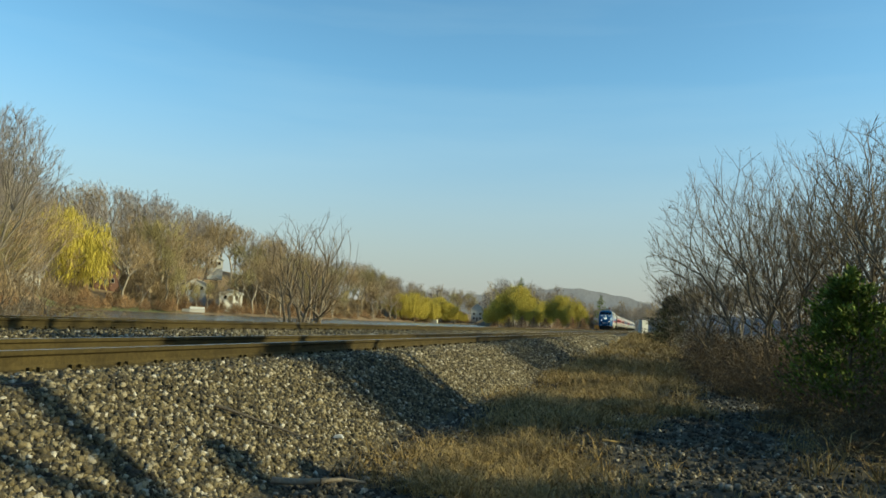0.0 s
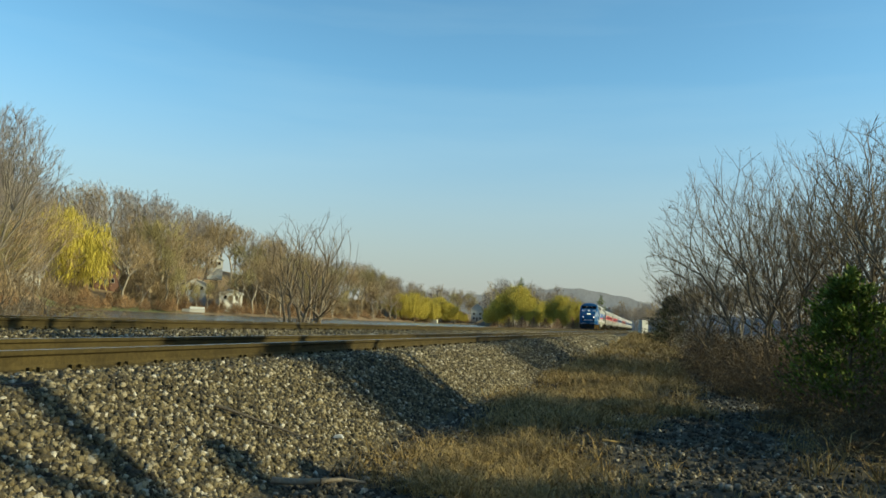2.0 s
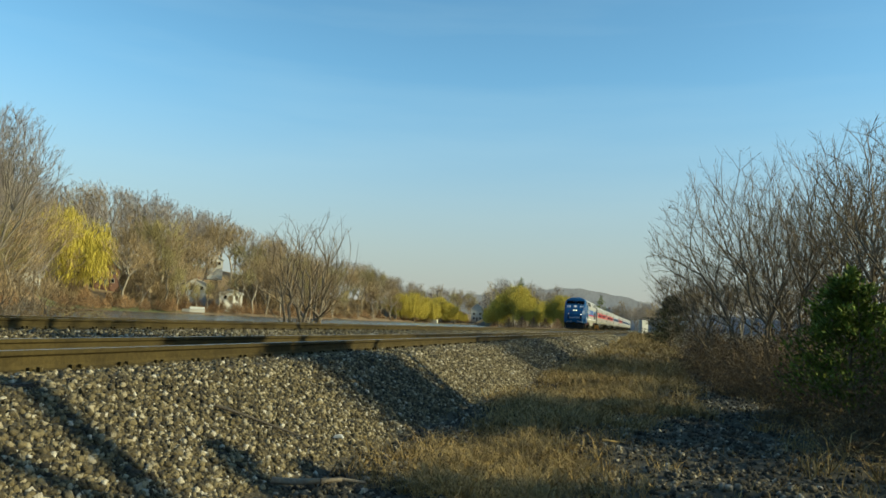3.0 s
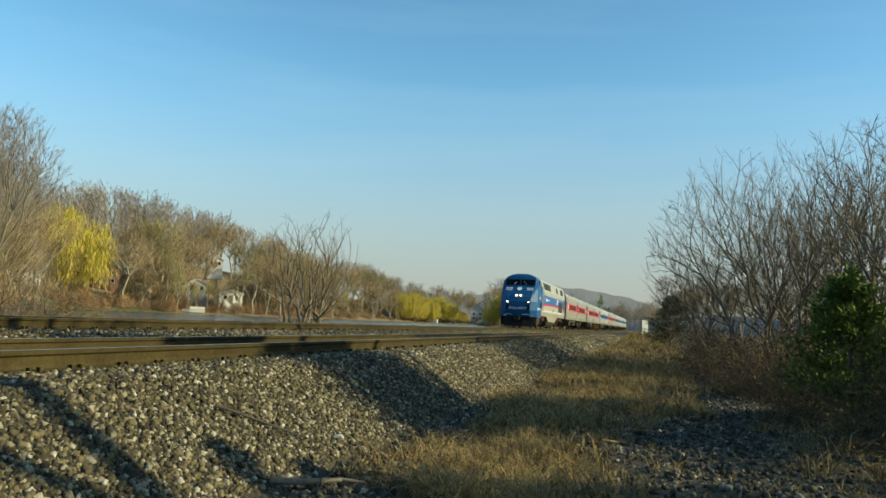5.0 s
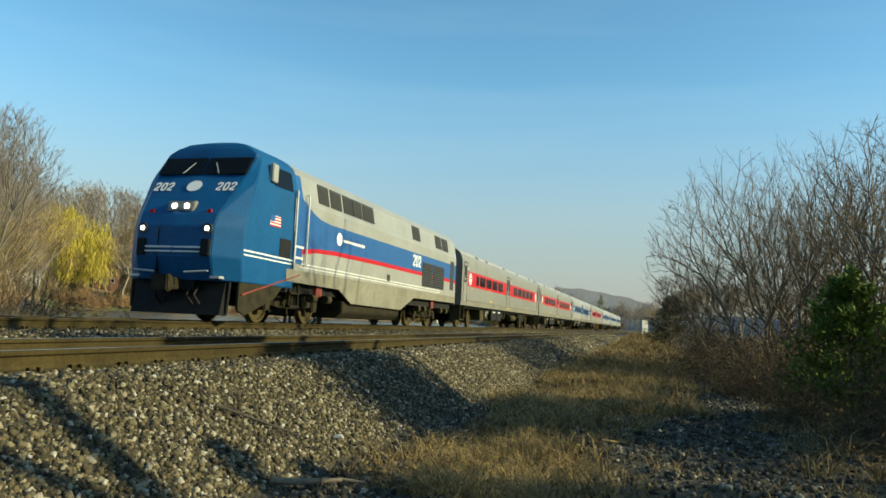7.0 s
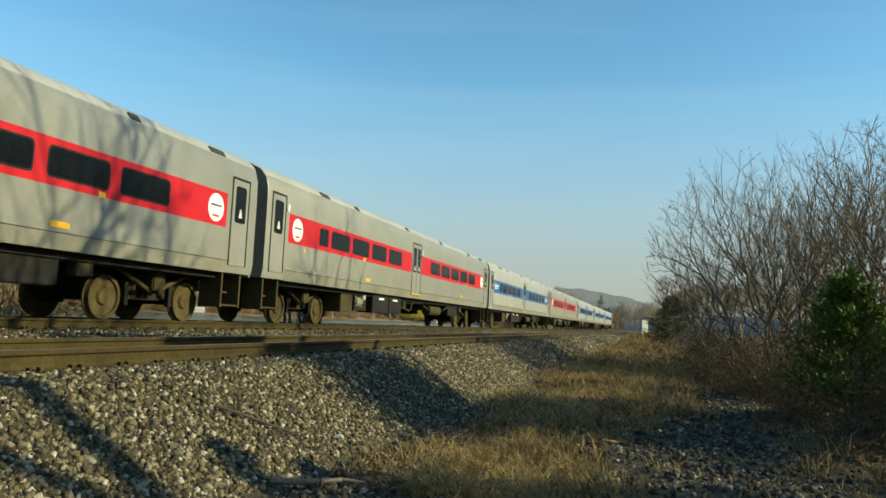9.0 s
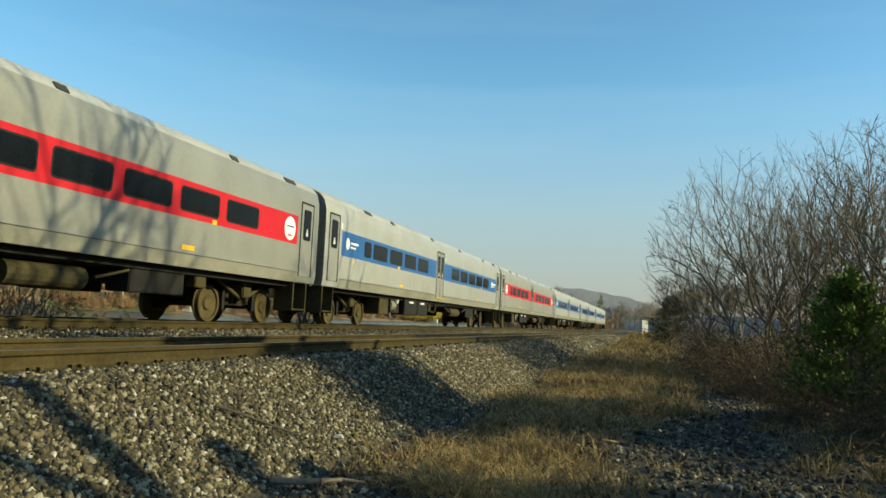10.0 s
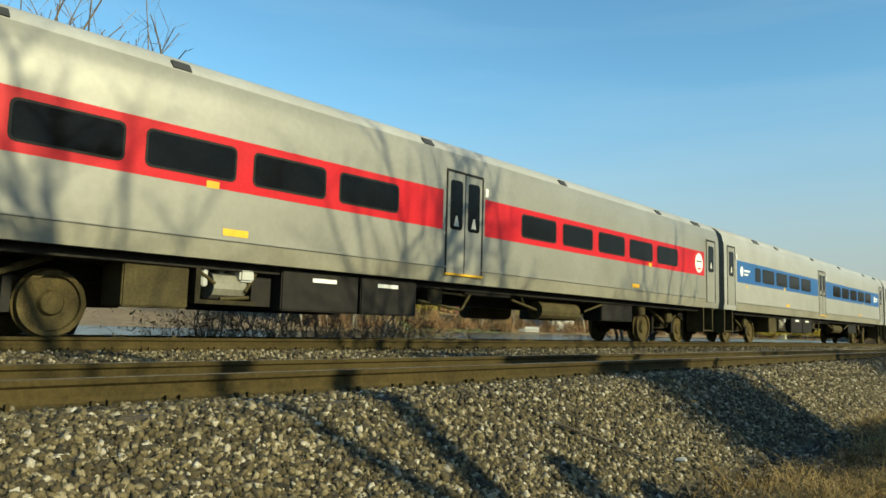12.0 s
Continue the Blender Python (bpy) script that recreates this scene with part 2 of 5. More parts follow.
# ---- mesh helpers ----
class Geo:
    """Collects vertices and faces of one mesh."""

    def __init__(self):
        self.v, self.f = [], []

    def add(self, vs, fs):
        n = len(self.v)
        self.v += [tuple(q) for q in vs]
        self.f += [tuple(i + n for i in face) for face in fs]
        return self

    def box(self, x0, x1, y0, y1, z0, z1):
        vs = [(x, y, z) for z in (z0, z1) for y in (y0, y1) for x in (x0, x1)]
        return self.add(vs, [(0, 2, 3, 1), (4, 5, 7, 6), (0, 1, 5, 4), (2, 6, 7, 3), (0, 4, 6, 2), (1, 3, 7, 5)])

    def prism(self, outline, axis, a, b):
        """An outline of two coordinates, pushed along an axis from a to b."""
        n = len(outline)
        put = {"x": lambda u, w, t: (t, u, w), "y": lambda u, w, t: (u, t, w), "z": lambda u, w, t: (u, w, t)}[axis]
        vs = [put(u, w, a) for u, w in outline] + [put(u, w, b) for u, w in outline]
        fs = [tuple(range(n))[::-1], tuple(range(n, 2 * n))] + [(i, (i + 1) % n, n + (i + 1) % n, n + i) for i in range(n)]
        return self.add(vs, fs)

    def rod(self, p, q, r, sides=8, r2=None):
        p, q = Vector(p), Vector(q)
        d = (q - p).normalized()
        u = d.orthogonal().normalized()
        w = d.cross(u)
        vs = []
        for c, rr in ((p, r), (q, r if r2 is None else r2)):
            vs += [c + (u * math.cos(6.28318 * i / sides) + w * math.sin(6.28318 * i / sides)) * rr for i in range(sides)]
        fs = [(i, (i + 1) % sides, sides + (i + 1) % sides, sides + i) for i in range(sides)]
        return self.add(vs, fs + [tuple(range(sides))[::-1], tuple(range(sides, 2 * sides))])

    def loft(self, rings, caps=True):
        n = len(rings[0])
        vs = [q for r in rings for q in r]
        fs = [(k * n + i, k * n + (i + 1) % n, (k + 1) * n + (i + 1) % n, (k + 1) * n + i) for k in range(len(rings) - 1) for i in range(n)]
        if caps:
            fs += [tuple(range(n))[::-1], tuple((len(rings) - 1) * n + i for i in range(n))]
        return self.add(vs, fs)

    def mesh(self, name, material, bevel=0.0, smooth=False):
        me = bpy.data.meshes.new(name)
        bm = bmesh.new()
        vs = [bm.verts.new(q) for q in self.v]
        for face in self.f:
            try:
                bm.faces.new([vs[i] for i in face])
            except ValueError:
                pass
        bmesh.ops.recalc_face_normals(bm, faces=bm.faces)
        if bevel:
            bmesh.ops.bevel(bm, geom=bm.edges[:], offset=bevel, segments=2, affect="EDGES", clamp_overlap=True)
        bm.to_mesh(me)
        bm.free()
        me.materials.append(material)
        if smooth:
            me.shade_smooth()
        return me


def part(name, geo, material, parent, label="", bevel=0.0, smooth=False):
    ob = new(name, geo if isinstance(geo, bpy.types.Mesh) else geo.mesh(name, material, bevel, smooth))
    ob.parent = parent
    return tagged(ob, label)


def big_mesh(name, verts, faces, material, smooth=False):
    """A mesh from arrays; faces: (n, 3) or (n, 4)."""
    me = bpy.data.meshes.new(name)
    k = faces.shape[1]
    me.vertices.add(len(verts))
    me.vertices.foreach_set("co", np.asarray(verts, np.float32).ravel())
    me.loops.add(faces.size)
    me.loops.foreach_set("vertex_index", faces.astype(np.int32).ravel())
    me.polygons.add(len(faces))
    me.polygons.foreach_set("loop_start", np.arange(0, faces.size, k, dtype=np.int32))
    me.update(calc_edges=True)
    me.validate()
    me.materials.append(material)
    if smooth:
        me.shade_smooth()
    return me


def rounded(y0, y1, z0, z1, r, n=3):
    pts = []
    for cy, cz, a0 in ((y1 - r, z1 - r, 0), (y0 + r, z1 - r, 90), (y0 + r, z0 + r, 180), (y1 - r, z0 + r, 270)):
        pts += [(cy + r * math.cos(radians(a0 + 90 * i / n)), cz + r * math.sin(radians(a0 + 90 * i / n))) for i in range(n + 1)]
    return pts


def oval(cy, cz, ry, rz, n=20):
    return [(cy + ry * math.cos(6.28318 * i / n), cz + rz * math.sin(6.28318 * i / n)) for i in range(n)]


# ---- ground, lake and tracks ----
NEAR_X, NEAR_Z = -5.49, -0.116      # middle of the near track and its rail tops
FAR_X = -10.806                     # middle of the track that the train runs on; rail tops at 0
WATER_Z = -0.8


def step(a, b, t):
    u = np.clip((t - a) / (b - a), 0, 1)
    return u * u * (3 - 2 * u)


def shore(bearing):
    """Distance of the far shore by the bearing to the left of the track, in degrees."""
    return np.interp(bearing, [6, 10, 11.8, 12.6, 17, 21, 26, 33, 40, 44.5, 47, 55, 65, 90, 130], [120, 190, 230, 420, 405, 330, 245, 215, 205, 190, 132, 118, 115, 115, 120])


def ground_z(x, y):
    x, y = np.asarray(x, float), np.asarray(y, float)
    toe = -1.08 + 0.85 * step(28, 120, y)
    toe_x = -2.75
    z = np.where(x > toe_x, toe + 0.25 * step(2.5, 9, x) * step(-40, 10, y), 0.0)
    prof = np.interp(x, [-18, -16.2, -14.2, -12.9, -9.0, -8.2, -7.1, -4.3, -4.05, -2.75],
                     [-2.2, -1.0, -0.62, -0.2, -0.19, -0.22, -0.31, -0.31, -0.36, -1.08])
    bank = prof + (toe + 1.08) * np.interp(x, [-4.05, -2.75], [0, 1])
    z = np.where(x <= toe_x, bank, z)
    r, b = np.hypot(x, y), np.degrees(np.arctan2(-x, y))
    d = r - shore(b)
    hill = np.interp(b, [4, 9, 13, 20, 26, 32, 40, 50, 90], [2, 3, 5, 8, 10, 16, 20, 18, 8])
    far = np.interp(d, [-30, -4, 0, 12, 25], [-2.2, -1.2, -0.78, 0.1, 1.0]) + hill * step(15, 110, d)
    low = np.interp(x, [-18, -16.2], [-2.2, -1.0])
    wide = np.maximum(np.where(d > -30, far, -2.2), low)
    blend = step(16, 60, -x) * step(4.5, 9, b)
    edge = np.where(d > -30, np.interp(d, [-30, 0], [-2.2, -0.6]), -2.2)
    z = np.where((x < -16) & (b > 0), np.where(d > -30, edge + (wide - edge) * blend, wide), z)
    return z


def relief(x, y):
    """Small humps of the trodden ground beside the ballast."""
    x, y = np.asarray(x, float), np.asarray(y, float)
    h = 0.03 * np.sin(2.3 * x + 1.1 * y) + 0.025 * np.sin(3.1 * y - 1.7 * x + 1.0) + 0.05 * np.sin(0.7 * y + 0.9 * x + 2.0) + 0.015 * np.sin(6.1 * x + 5.3 * y)
    return h * step(-3.3, -2.0, x) * (np.abs(y) < 80) * (x < 20)


def land(x, y):
    return ground_z(x, y) + relief(x, y)


def build_ground():
    xs = np.concatenate([[-3000, -1800, -1200, -800, -600, -500], np.arange(-440, -60, 9.0), np.arange(-60, -20, 4.0), np.arange(-20, -5, 0.5),
                         np.arange(-5, 4.0, 0.18), np.arange(4.0, 14, 0.8), [15, 18, 24, 35, 60, 110, 220, 500, 1000, 2000, 3000]])
    ys = np.concatenate([[-3000, -1000, -400, -150, -60, -30, -15, -8, -4, -2], np.arange(-1, 24, 0.22), np.arange(24, 60, 1.2), np.arange(60, 420, 8.0),
                         [440, 500, 600, 800, 1200, 2000, 3500]])
    gx, gy = np.meshgrid(xs, ys)
    gz = ground_z(gx, gy)
    gz = gz + relief(gx, gy)
    nx = len(xs)
    idx = np.arange(nx * len(ys)).reshape(len(ys), nx)
    faces = np.stack([idx[:-1, :-1], idx[:-1, 1:], idx[1:, 1:], idx[1:, :-1]], -1).reshape(-1, 4)
    me = big_mesh("ground", np.stack([gx, gy, gz], -1).reshape(-1, 3), faces, M_SOIL, smooth=True)
    for m in (M_BED, M_LITTER, M_LAWN):
        me.materials.append(m)
    cx, cy = (gx[:-1, :-1] + gx[1:, 1:]).ravel() / 2, (gy[:-1, :-1] + gy[1:, 1:]).ravel() / 2
    r, b = np.hypot(cx, cy), np.degrees(np.arctan2(-cx, cy))
    d = r - shore(b)
    slot = np.where((cx < -2.8) & (cx > -14.5), 1, 0)
    slot = np.where((cx < -15) & (b > 5) & (d > -5), 2, slot)
    slot = np.where((cx < -15) & (d > -3) & (d < 22) & (b > 36) & (b < 45), 3, slot)
    me.polygons.foreach_set("material_index", slot.astype(np.int32))
    tagged(new("ground", me), "dry soil, ballast bank and leaf-littered far shore", "ground", kind="structure")
    lake = Geo().add([(-3000, -3000, WATER_Z), (-14.9, -3000, WATER_Z), (-14.9, 3400, WATER_Z), (-3000, 3400, WATER_Z)], [(0, 1, 2, 3)])
    tagged(new("water", lake.mesh("water", M_WATER)), "calm grey-blue lake beyond the railway", "lake", kind="structure")


build_ground()

RAIL = [(-0.076, 0.0), (0.076, 0.0), (0.076, 0.012), (0.02, 0.03), (0.010, 0.06), (0.010, 0.125), (0.034, 0.142), (0.036, 0.170), (0.026, 0.180),
        (-0.026, 0.180), (-0.036, 0.170), (-0.034, 0.142), (-0.010, 0.125), (-0.010, 0.06), (-0.02, 0.03), (-0.076, 0.012)]


def build_track(name, mid, top, label, near, far, cut):
    track = tagged(new(name), label, "railway track", "railway tracks", kind="structure")
    track.location = (mid, 0, top - 0.18)
    for side in (-0.7525, 0.7525):
        g = Geo()
        ys = np.concatenate([np.arange(-40, 60, 4.0), np.arange(60, 700, 20.0)])
        g.loft([[(side + u, y, w) for u, w in RAIL] for y in ys])
        me = g.mesh("rail", M_RAIL)
        me.materials.append(M_HEAD)
        for poly in me.polygons:
            if poly.normal.z > 0.9 and poly.center.z > 0.17:
                poly.material_index = 1
        part("rail", me, None, track, "rust-brown steel rail with a worn head")
    tie = Geo().box(-1.3, 1.3, -0.11, 0.11, -0.17, -0.005).mesh("sleeper", M_TIE, 0.012)
    plate = Geo()
    for side in (-0.7525, 0.7525):
        plate.box(side - 0.17, side + 0.17, -0.09, 0.09, -0.006, 0.012)
        for dx, dy in ((0.1, 0.05), (-0.1, -0.05), (0.1, -0.05)):
            plate.box(side + dx - 0.015, side + dx + 0.02, dy - 0.012, dy + 0.012, 0.01, 0.05)
    plate = plate.mesh("tie_plate", M_RAIL)
    rng = random.Random(int(-mid * 10))
    y = near
    while y < cut:
        t = part("sleeper", tie, None, track)
        t.location, t.rotation_euler = (rng.uniform(-0.05, 0.05), y + rng.uniform(-0.03, 0.03), 0), (0, 0, rng.uniform(-0.02, 0.02))
        pl = part("tie_plate", plate, None, t)
        y += 0.53
    rest = Geo()
    while y < far:
        rest.box(-1.3, 1.3, y - 0.11, y + 0.11, -0.17, -0.005)
        y += 0.53
    tagged(part("far_sleepers", rest, M_TIE, track, "distant timber sleepers"), kind="stuff")


build_track("near_track", NEAR_X, NEAR_Z, "rust-brown railway track on pale stone ballast", 0.5, 260, 60)
build_track("far_track", FAR_X, 0.0, "rust-brown railway track along the lake shore", 2.5, 260, 45)


# ---- the train ----
def wheelset(radius, track_parent, y):
    for side in (-1, 1):
        g = Geo()
        prof = [(0.66, radius + 0.028), (0.69, radius + 0.028), (0.70, radius), (0.80, radius - 0.006), (0.80, radius - 0.07), (0.755, radius - 0.08), (0.735, 0.17), (0.79, 0.14), (0.79, 0.0)]
        n = 28
        rings = [[(side * x, y + rr * math.cos(6.28318 * i / n), radius + rr * math.sin(6.28318 * i / n)) for i in range(n)] for x, rr in prof[:-1]]
        g.loft(rings)
        part("wheel", g, M_WHEEL, track_parent, "rust-brown steel wheel")
    part("axle", Geo().rod((-0.7, y, radius), (0.7, y, radius), 0.08), M_STEEL, track_parent)


def truck(parent, y, base, radius, label, inboard=False):
    tr = part("bogie", Geo().box(-0.45, 0.45, y - 0.22, y + 0.22, 0.5, 0.95).box(-0.7, 0.7, y - 0.08, y + 0.08, 0.86, 0.98), M_STEEL, parent, label)
    for dy in (-base / 2, base / 2):
        wheelset(radius, tr, y + dy)
    for s in (-1, 1):
        x = s * (0.52 if inboard else 0.95)
        g = Geo()
        h = base / 2
        g.prism([(y - h - 0.35, 0.5), (y - h - 0.3, 0.72), (y - 0.55, 0.78), (y - 0.35, 0.95), (y + 0.35, 0.95), (y + 0.55, 0.78), (y + h + 0.3, 0.72), (y + h + 0.35, 0.5),
                 (y + h - 0.25, 0.48), (y + 0.5, 0.42), (y - 0.5, 0.42), (y - h + 0.25, 0.48)], "x", x - 0.07, x + 0.07)
        part("side_frame", g, M_TRUCK, tr)
        for dy in (-h, h):
            part("journal_box", Geo().box(x - 0.11, x + 0.14, y + dy - 0.15, y + dy + 0.15, radius - 0.16, radius + 0.17), M_TRUCK, tr, bevel=0.03)
            part("brake_shoe", Geo().box(s * 0.72, s * 0.82, y + dy * 0.55 - 0.05, y + dy * 0.55 + 0.06, 0.3, 0.75), M_STEEL, tr)
        if inboard:
            part("brake_arm", Geo().rod((s * 0.9, y - h + 0.1, 1.02), (s * 0.9, y - 0.1, 0.6), 0.05).rod((s * 0.9, y + h - 0.1, 1.02), (s * 0.9, y + 0.1, 0.6), 0.05), M_OLIVE, tr, "dusty diagonal brake arm")
            part("bolster_end", Geo().box(*sorted((s * 0.6, s * 1.05)), y - 0.2, y + 0.2, 0.62, 1.05), M_OLIVE, tr, bevel=0.03)
        for dy in (-0.22, 0, 0.22):
            part("spring", Geo().rod((x + s * 0.06, y + dy, 0.46), (x + s * 0.06, y + dy, 0.9), 0.075, 10), M_TRUCK, tr)
        part("damper", Geo().rod((x + s * 0.15, y - 0.6, 0.5), (x + s * 0.15, y - 0.35, 1.02), 0.04), M_TRUCK, tr)
        part("damper", Geo().rod((x + s * 0.15, y + 0.6, 0.5), (x + s * 0.15, y + 0.35, 1.02), 0.04), M_TRUCK, tr)
    return tr


LENGTH = 25.91
HALF = 1.6
SECTION = [(1.56, 1.13), (1.6, 1.38), (1.6, 3.05), (1.588, 3.4), (1.51, 3.68), (1.34, 3.87), (1.06, 4.0), (0.65, 4.08), (0.0, 4.11)]


def ring(section, y, shrink=1.0, drop=0.0):
    right = [(u * shrink, y, w - drop * max(0, (w - 1.3) / 2.6)) for u, w in section]
    return right + [(-u, yy, w) for u, yy, w in reversed(right[:-1])]


WINDOWS = [(2.86, 3.4), (3.68, 4.98), (5.32, 6.63), (6.98, 8.3), (8.65, 9.98), (13.85, 15.18), (15.52, 16.85), (17.2, 18.53), (18.87, 20.2), (20.55, 21.88)]


def stripe_mark(parent, x, s, cy, round_mark):
    """The emblem on the stripe: a pale disc with a plain bar, or a disc beside two rows of plain bars."""
    if round_mark:
        part("emblem", Geo().prism(oval(cy, 2.50, 0.30, 0.31), "x", x, x + s * 0.004), M_WHITE, parent, "round white emblem with plain bars")
        for w, z in ((0.40, 2.55), (0.25, 2.32)):
            part("emblem_bar", Geo().box(*sorted((x + s * 0.004, x + s * 0.007)), cy - w / 2, cy + w / 2, z - 0.022, z + 0.022), M_LOUVRE if z > 2.5 else M_RED, parent)
    else:
        part("emblem", Geo().prism(oval(cy - 0.42, 2.52, 0.15, 0.18), "x", x, x + s * 0.004), M_WHITE, parent, "round white emblem beside plain bars")
        part("emblem_bar", Geo().box(*sorted((x + s * 0.002, x + s * 0.006)), cy - 0.18, cy + 0.42, 2.53, 2.60), M_WHITE, parent)
        part("emblem_bar", Geo().box(*sorted((x + s * 0.002, x + s * 0.006)), cy - 0.18, cy + 0.22, 2.40, 2.46), M_WHITE, parent)


def side_door(parent, x, s, y0, y1, leaves):
    z0, z1 = 1.30, 3.27
    frame = part("door_frame", Geo().box(*sorted((x, x + s * 0.012)), y0 - 0.03, y1 + 0.03, z1, z1 + 0.045).box(*sorted((x, x + s * 0.012)), y0 - 0.035, y0, z0, z1)
                 .box(*sorted((x, x + s * 0.012)), y1, y1 + 0.035, z0, z1), M_RUBBER, parent, "black door surround")
    w = (y1 - y0) / leaves
    for k in range(leaves):
        a, b = y0 + k * w, y0 + (k + 1) * w
        leaf = part("door", Geo().box(*sorted((x - s * 0.02, x + s * 0.008)), a + 0.012, b - 0.012, z0, z1 - 0.008), M_SILVER, parent, "light grey metal coach door", bevel=0.004)
        m = 0.085 if leaves == 2 else 0.12
        part("door_window", Geo().prism(rounded(a + m, b - m, 2.28 if leaves == 1 else 2.15, 3.12, 0.07), "x", x + s * 0.004, x + s * 0.014), M_PANE, leaf, "dark rounded door window")
        mid, low = (a + b) / 2, 2.4 if leaves == 1 else 2.22
        part("notice", Geo().prism([(mid - 0.075, low), (mid + 0.075, low), (mid + 0.05, low + 0.1), (mid + 0.02, low + 0.2), (mid - 0.02, low + 0.2), (mid - 0.05, low + 0.1)], "x", x + s * 0.0145, x + s * 0.017),
             M_HOUSE_W, leaf, "small pale triangular notice")
    if leaves == 2:
        part("door_seal", Geo().box(*sorted((x, x + s * 0.011)), (y0 + y1) / 2 - 0.012, (y0 + y1) / 2 + 0.012, z0, z1), M_RUBBER, parent)
        part("threshold", Geo().box(*sorted((x, x + s * 0.03)), y0 - 0.05, y1 + 0.05, z0 - 0.04, z0), M_YELLOW, parent, "yellow door threshold")


def build_coach(name, stripe, label):
    car = tagged(new(name), label, "railway coach", "coaches of the train")
    a, b = -0.17, LENGTH - 0.67
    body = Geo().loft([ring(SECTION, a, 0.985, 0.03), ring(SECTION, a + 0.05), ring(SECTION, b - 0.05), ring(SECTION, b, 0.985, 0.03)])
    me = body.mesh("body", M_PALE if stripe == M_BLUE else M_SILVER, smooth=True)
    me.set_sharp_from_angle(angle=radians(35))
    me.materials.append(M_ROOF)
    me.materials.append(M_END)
    # faces above 3.72 take the lighter roof tone, end faces the end tone
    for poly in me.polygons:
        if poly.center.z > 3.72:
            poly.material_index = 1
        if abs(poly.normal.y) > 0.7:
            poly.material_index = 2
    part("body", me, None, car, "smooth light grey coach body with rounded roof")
    blue = stripe == M_BLUE
    for s in (-1, 1):
        x = s * HALF
        for y0, y1 in ((0.97, 11.22), (12.52, 23.95)):
            part("stripe", Geo().box(*sorted((x - s * 0.01, x + s * 0.003)), y0, y1, 2.12, 2.88), stripe, car, "blue window stripe" if blue else "red window stripe")
        for y0, y1 in WINDOWS:
            yy = (y0, y1) if s > 0 else (LENGTH - y1, LENGTH - y0)
            fr = part("window", Geo().prism(rounded(yy[0] - 0.035, yy[1] + 0.035, 2.245, 2.765, 0.09), "x", x, x + s * 0.008), M_RUBBER, car, "dark passenger window in a black seal")
            part("pane", Geo().prism(rounded(yy[0], yy[1], 2.28, 2.73, 0.07), "x", x + s * 0.005, x + s * 0.011), M_PANE, fr)
        part("sill_rib", Geo().box(*sorted((x - s * 0.02, x + s * 0.014)), 0.9, b - 1.15, 1.40, 1.435), M_SILVER, car, "raised rib along the sill", bevel=0.004)
        # thin dark strip that imitates the shadow line below the rib
        part("sill_seam", Geo().box(*sorted((x - s * 0.02, x + s * 0.007)), 0.9, b - 1.15, 1.385, 1.398), M_LOUVRE, car, "dark strip drawn as shadow under the rib")
        part("skirt", Geo().prism([(s * 1.604, 1.39), (s * 1.568, 1.12), (s * 1.53, 1.12), (s * 1.56, 1.39)], "y", 0.9, b - 1.15), M_DUST, car, "dusty grey lower skirt")
        side_door(car, x, s, 0.06, 0.74, 1)
        side_door(car, x, s, LENGTH - 1.76, LENGTH - 1.08, 1)
        side_door(car, x, s, 11.34, 12.42, 2)
        for cy, rm in ((1.47 if not blue else 1.85, not blue), (23.52 if not blue else 23.25, not blue)):
            stripe_mark(car, x + s * 0.003, s, cy, rm)
        for y in (2.7, 5.3, 10.4, 15.2, 20.4, 23.0):
            long = y in (2.7, 23.0)
            part("roof_vent", Geo().prism([(s * 1.51, 3.71), (s * 1.42, 3.83), (s * 1.39, 3.80), (s * 1.48, 3.68)], "y", y + 0.35, y + 0.35 + (0.55 if long else 0.28)), M_LOUVRE, car, "small dark roof vent")
        for y, z in ((2.95, 3.3), (13.4, 3.3), (22.9, 3.3)):
            part("speaker_grille", Geo().prism(oval(y, z - 0.02, 0.055, 0.085, 12), "x", s * 1.57, s * 1.588), M_LOUVRE, car)
        for y, z, w in ((6.5, 1.52, 0.42), (19.0, 1.52, 0.42), (1.9, 2.0, 0.09), (6.2, 2.16, 0.2), (20.0, 2.16, 0.16)):
            part("yellow_mark", Geo().box(*sorted((x + s * 0.001, x + s * 0.006)), y, y + w, z - 0.05, z + 0.05), M_YELLOW, car)
        part("lamp", Geo().box(*sorted((x, x + s * 0.03)), 0.83, 0.93, 2.92, 3.1), M_WHITE, car, "pale indicator lamp", bevel=0.01)
        part("lamp", Geo().box(*sorted((x, x + s * 0.03)), 12.5, 12.6, 2.92, 3.1), M_WHITE, car, "pale indicator lamp", bevel=0.01)
        for y0 in (-0.02, LENGTH - 1.82):
            part("step_well", Geo().box(s * 0.95, s * 1.5, y0, y0 + 0.06, 0.35, 1.28).box(s * 0.95, s * 1.5, y0 + 0.74, y0 + 0.8, 0.35, 1.28).box(s * 1.0, s * 1.48, y0 + 0.06, y0 + 0.74, 0.38, 0.42)
                 .box(s * 0.95, s * 1.2, y0 + 0.06, y0 + 0.74, 0.68, 0.72).box(s * 0.95, s * 1.0, y0 + 0.06, y0 + 0.74, 0.4, 1.2), M_OLIVE, car, "dusty boarding steps under the end door")
        part("battery_box", Geo().box(s * 0.85, s * 1.42, 7.7, 9.3, 0.45, 1.1), M_STEEL, car, "black equipment box", bevel=0.02)
        part("battery_box", Geo().box(s * 0.85, s * 1.42, 9.36, 10.75, 0.45, 1.1), M_STEEL, car, "black equipment box", bevel=0.02)
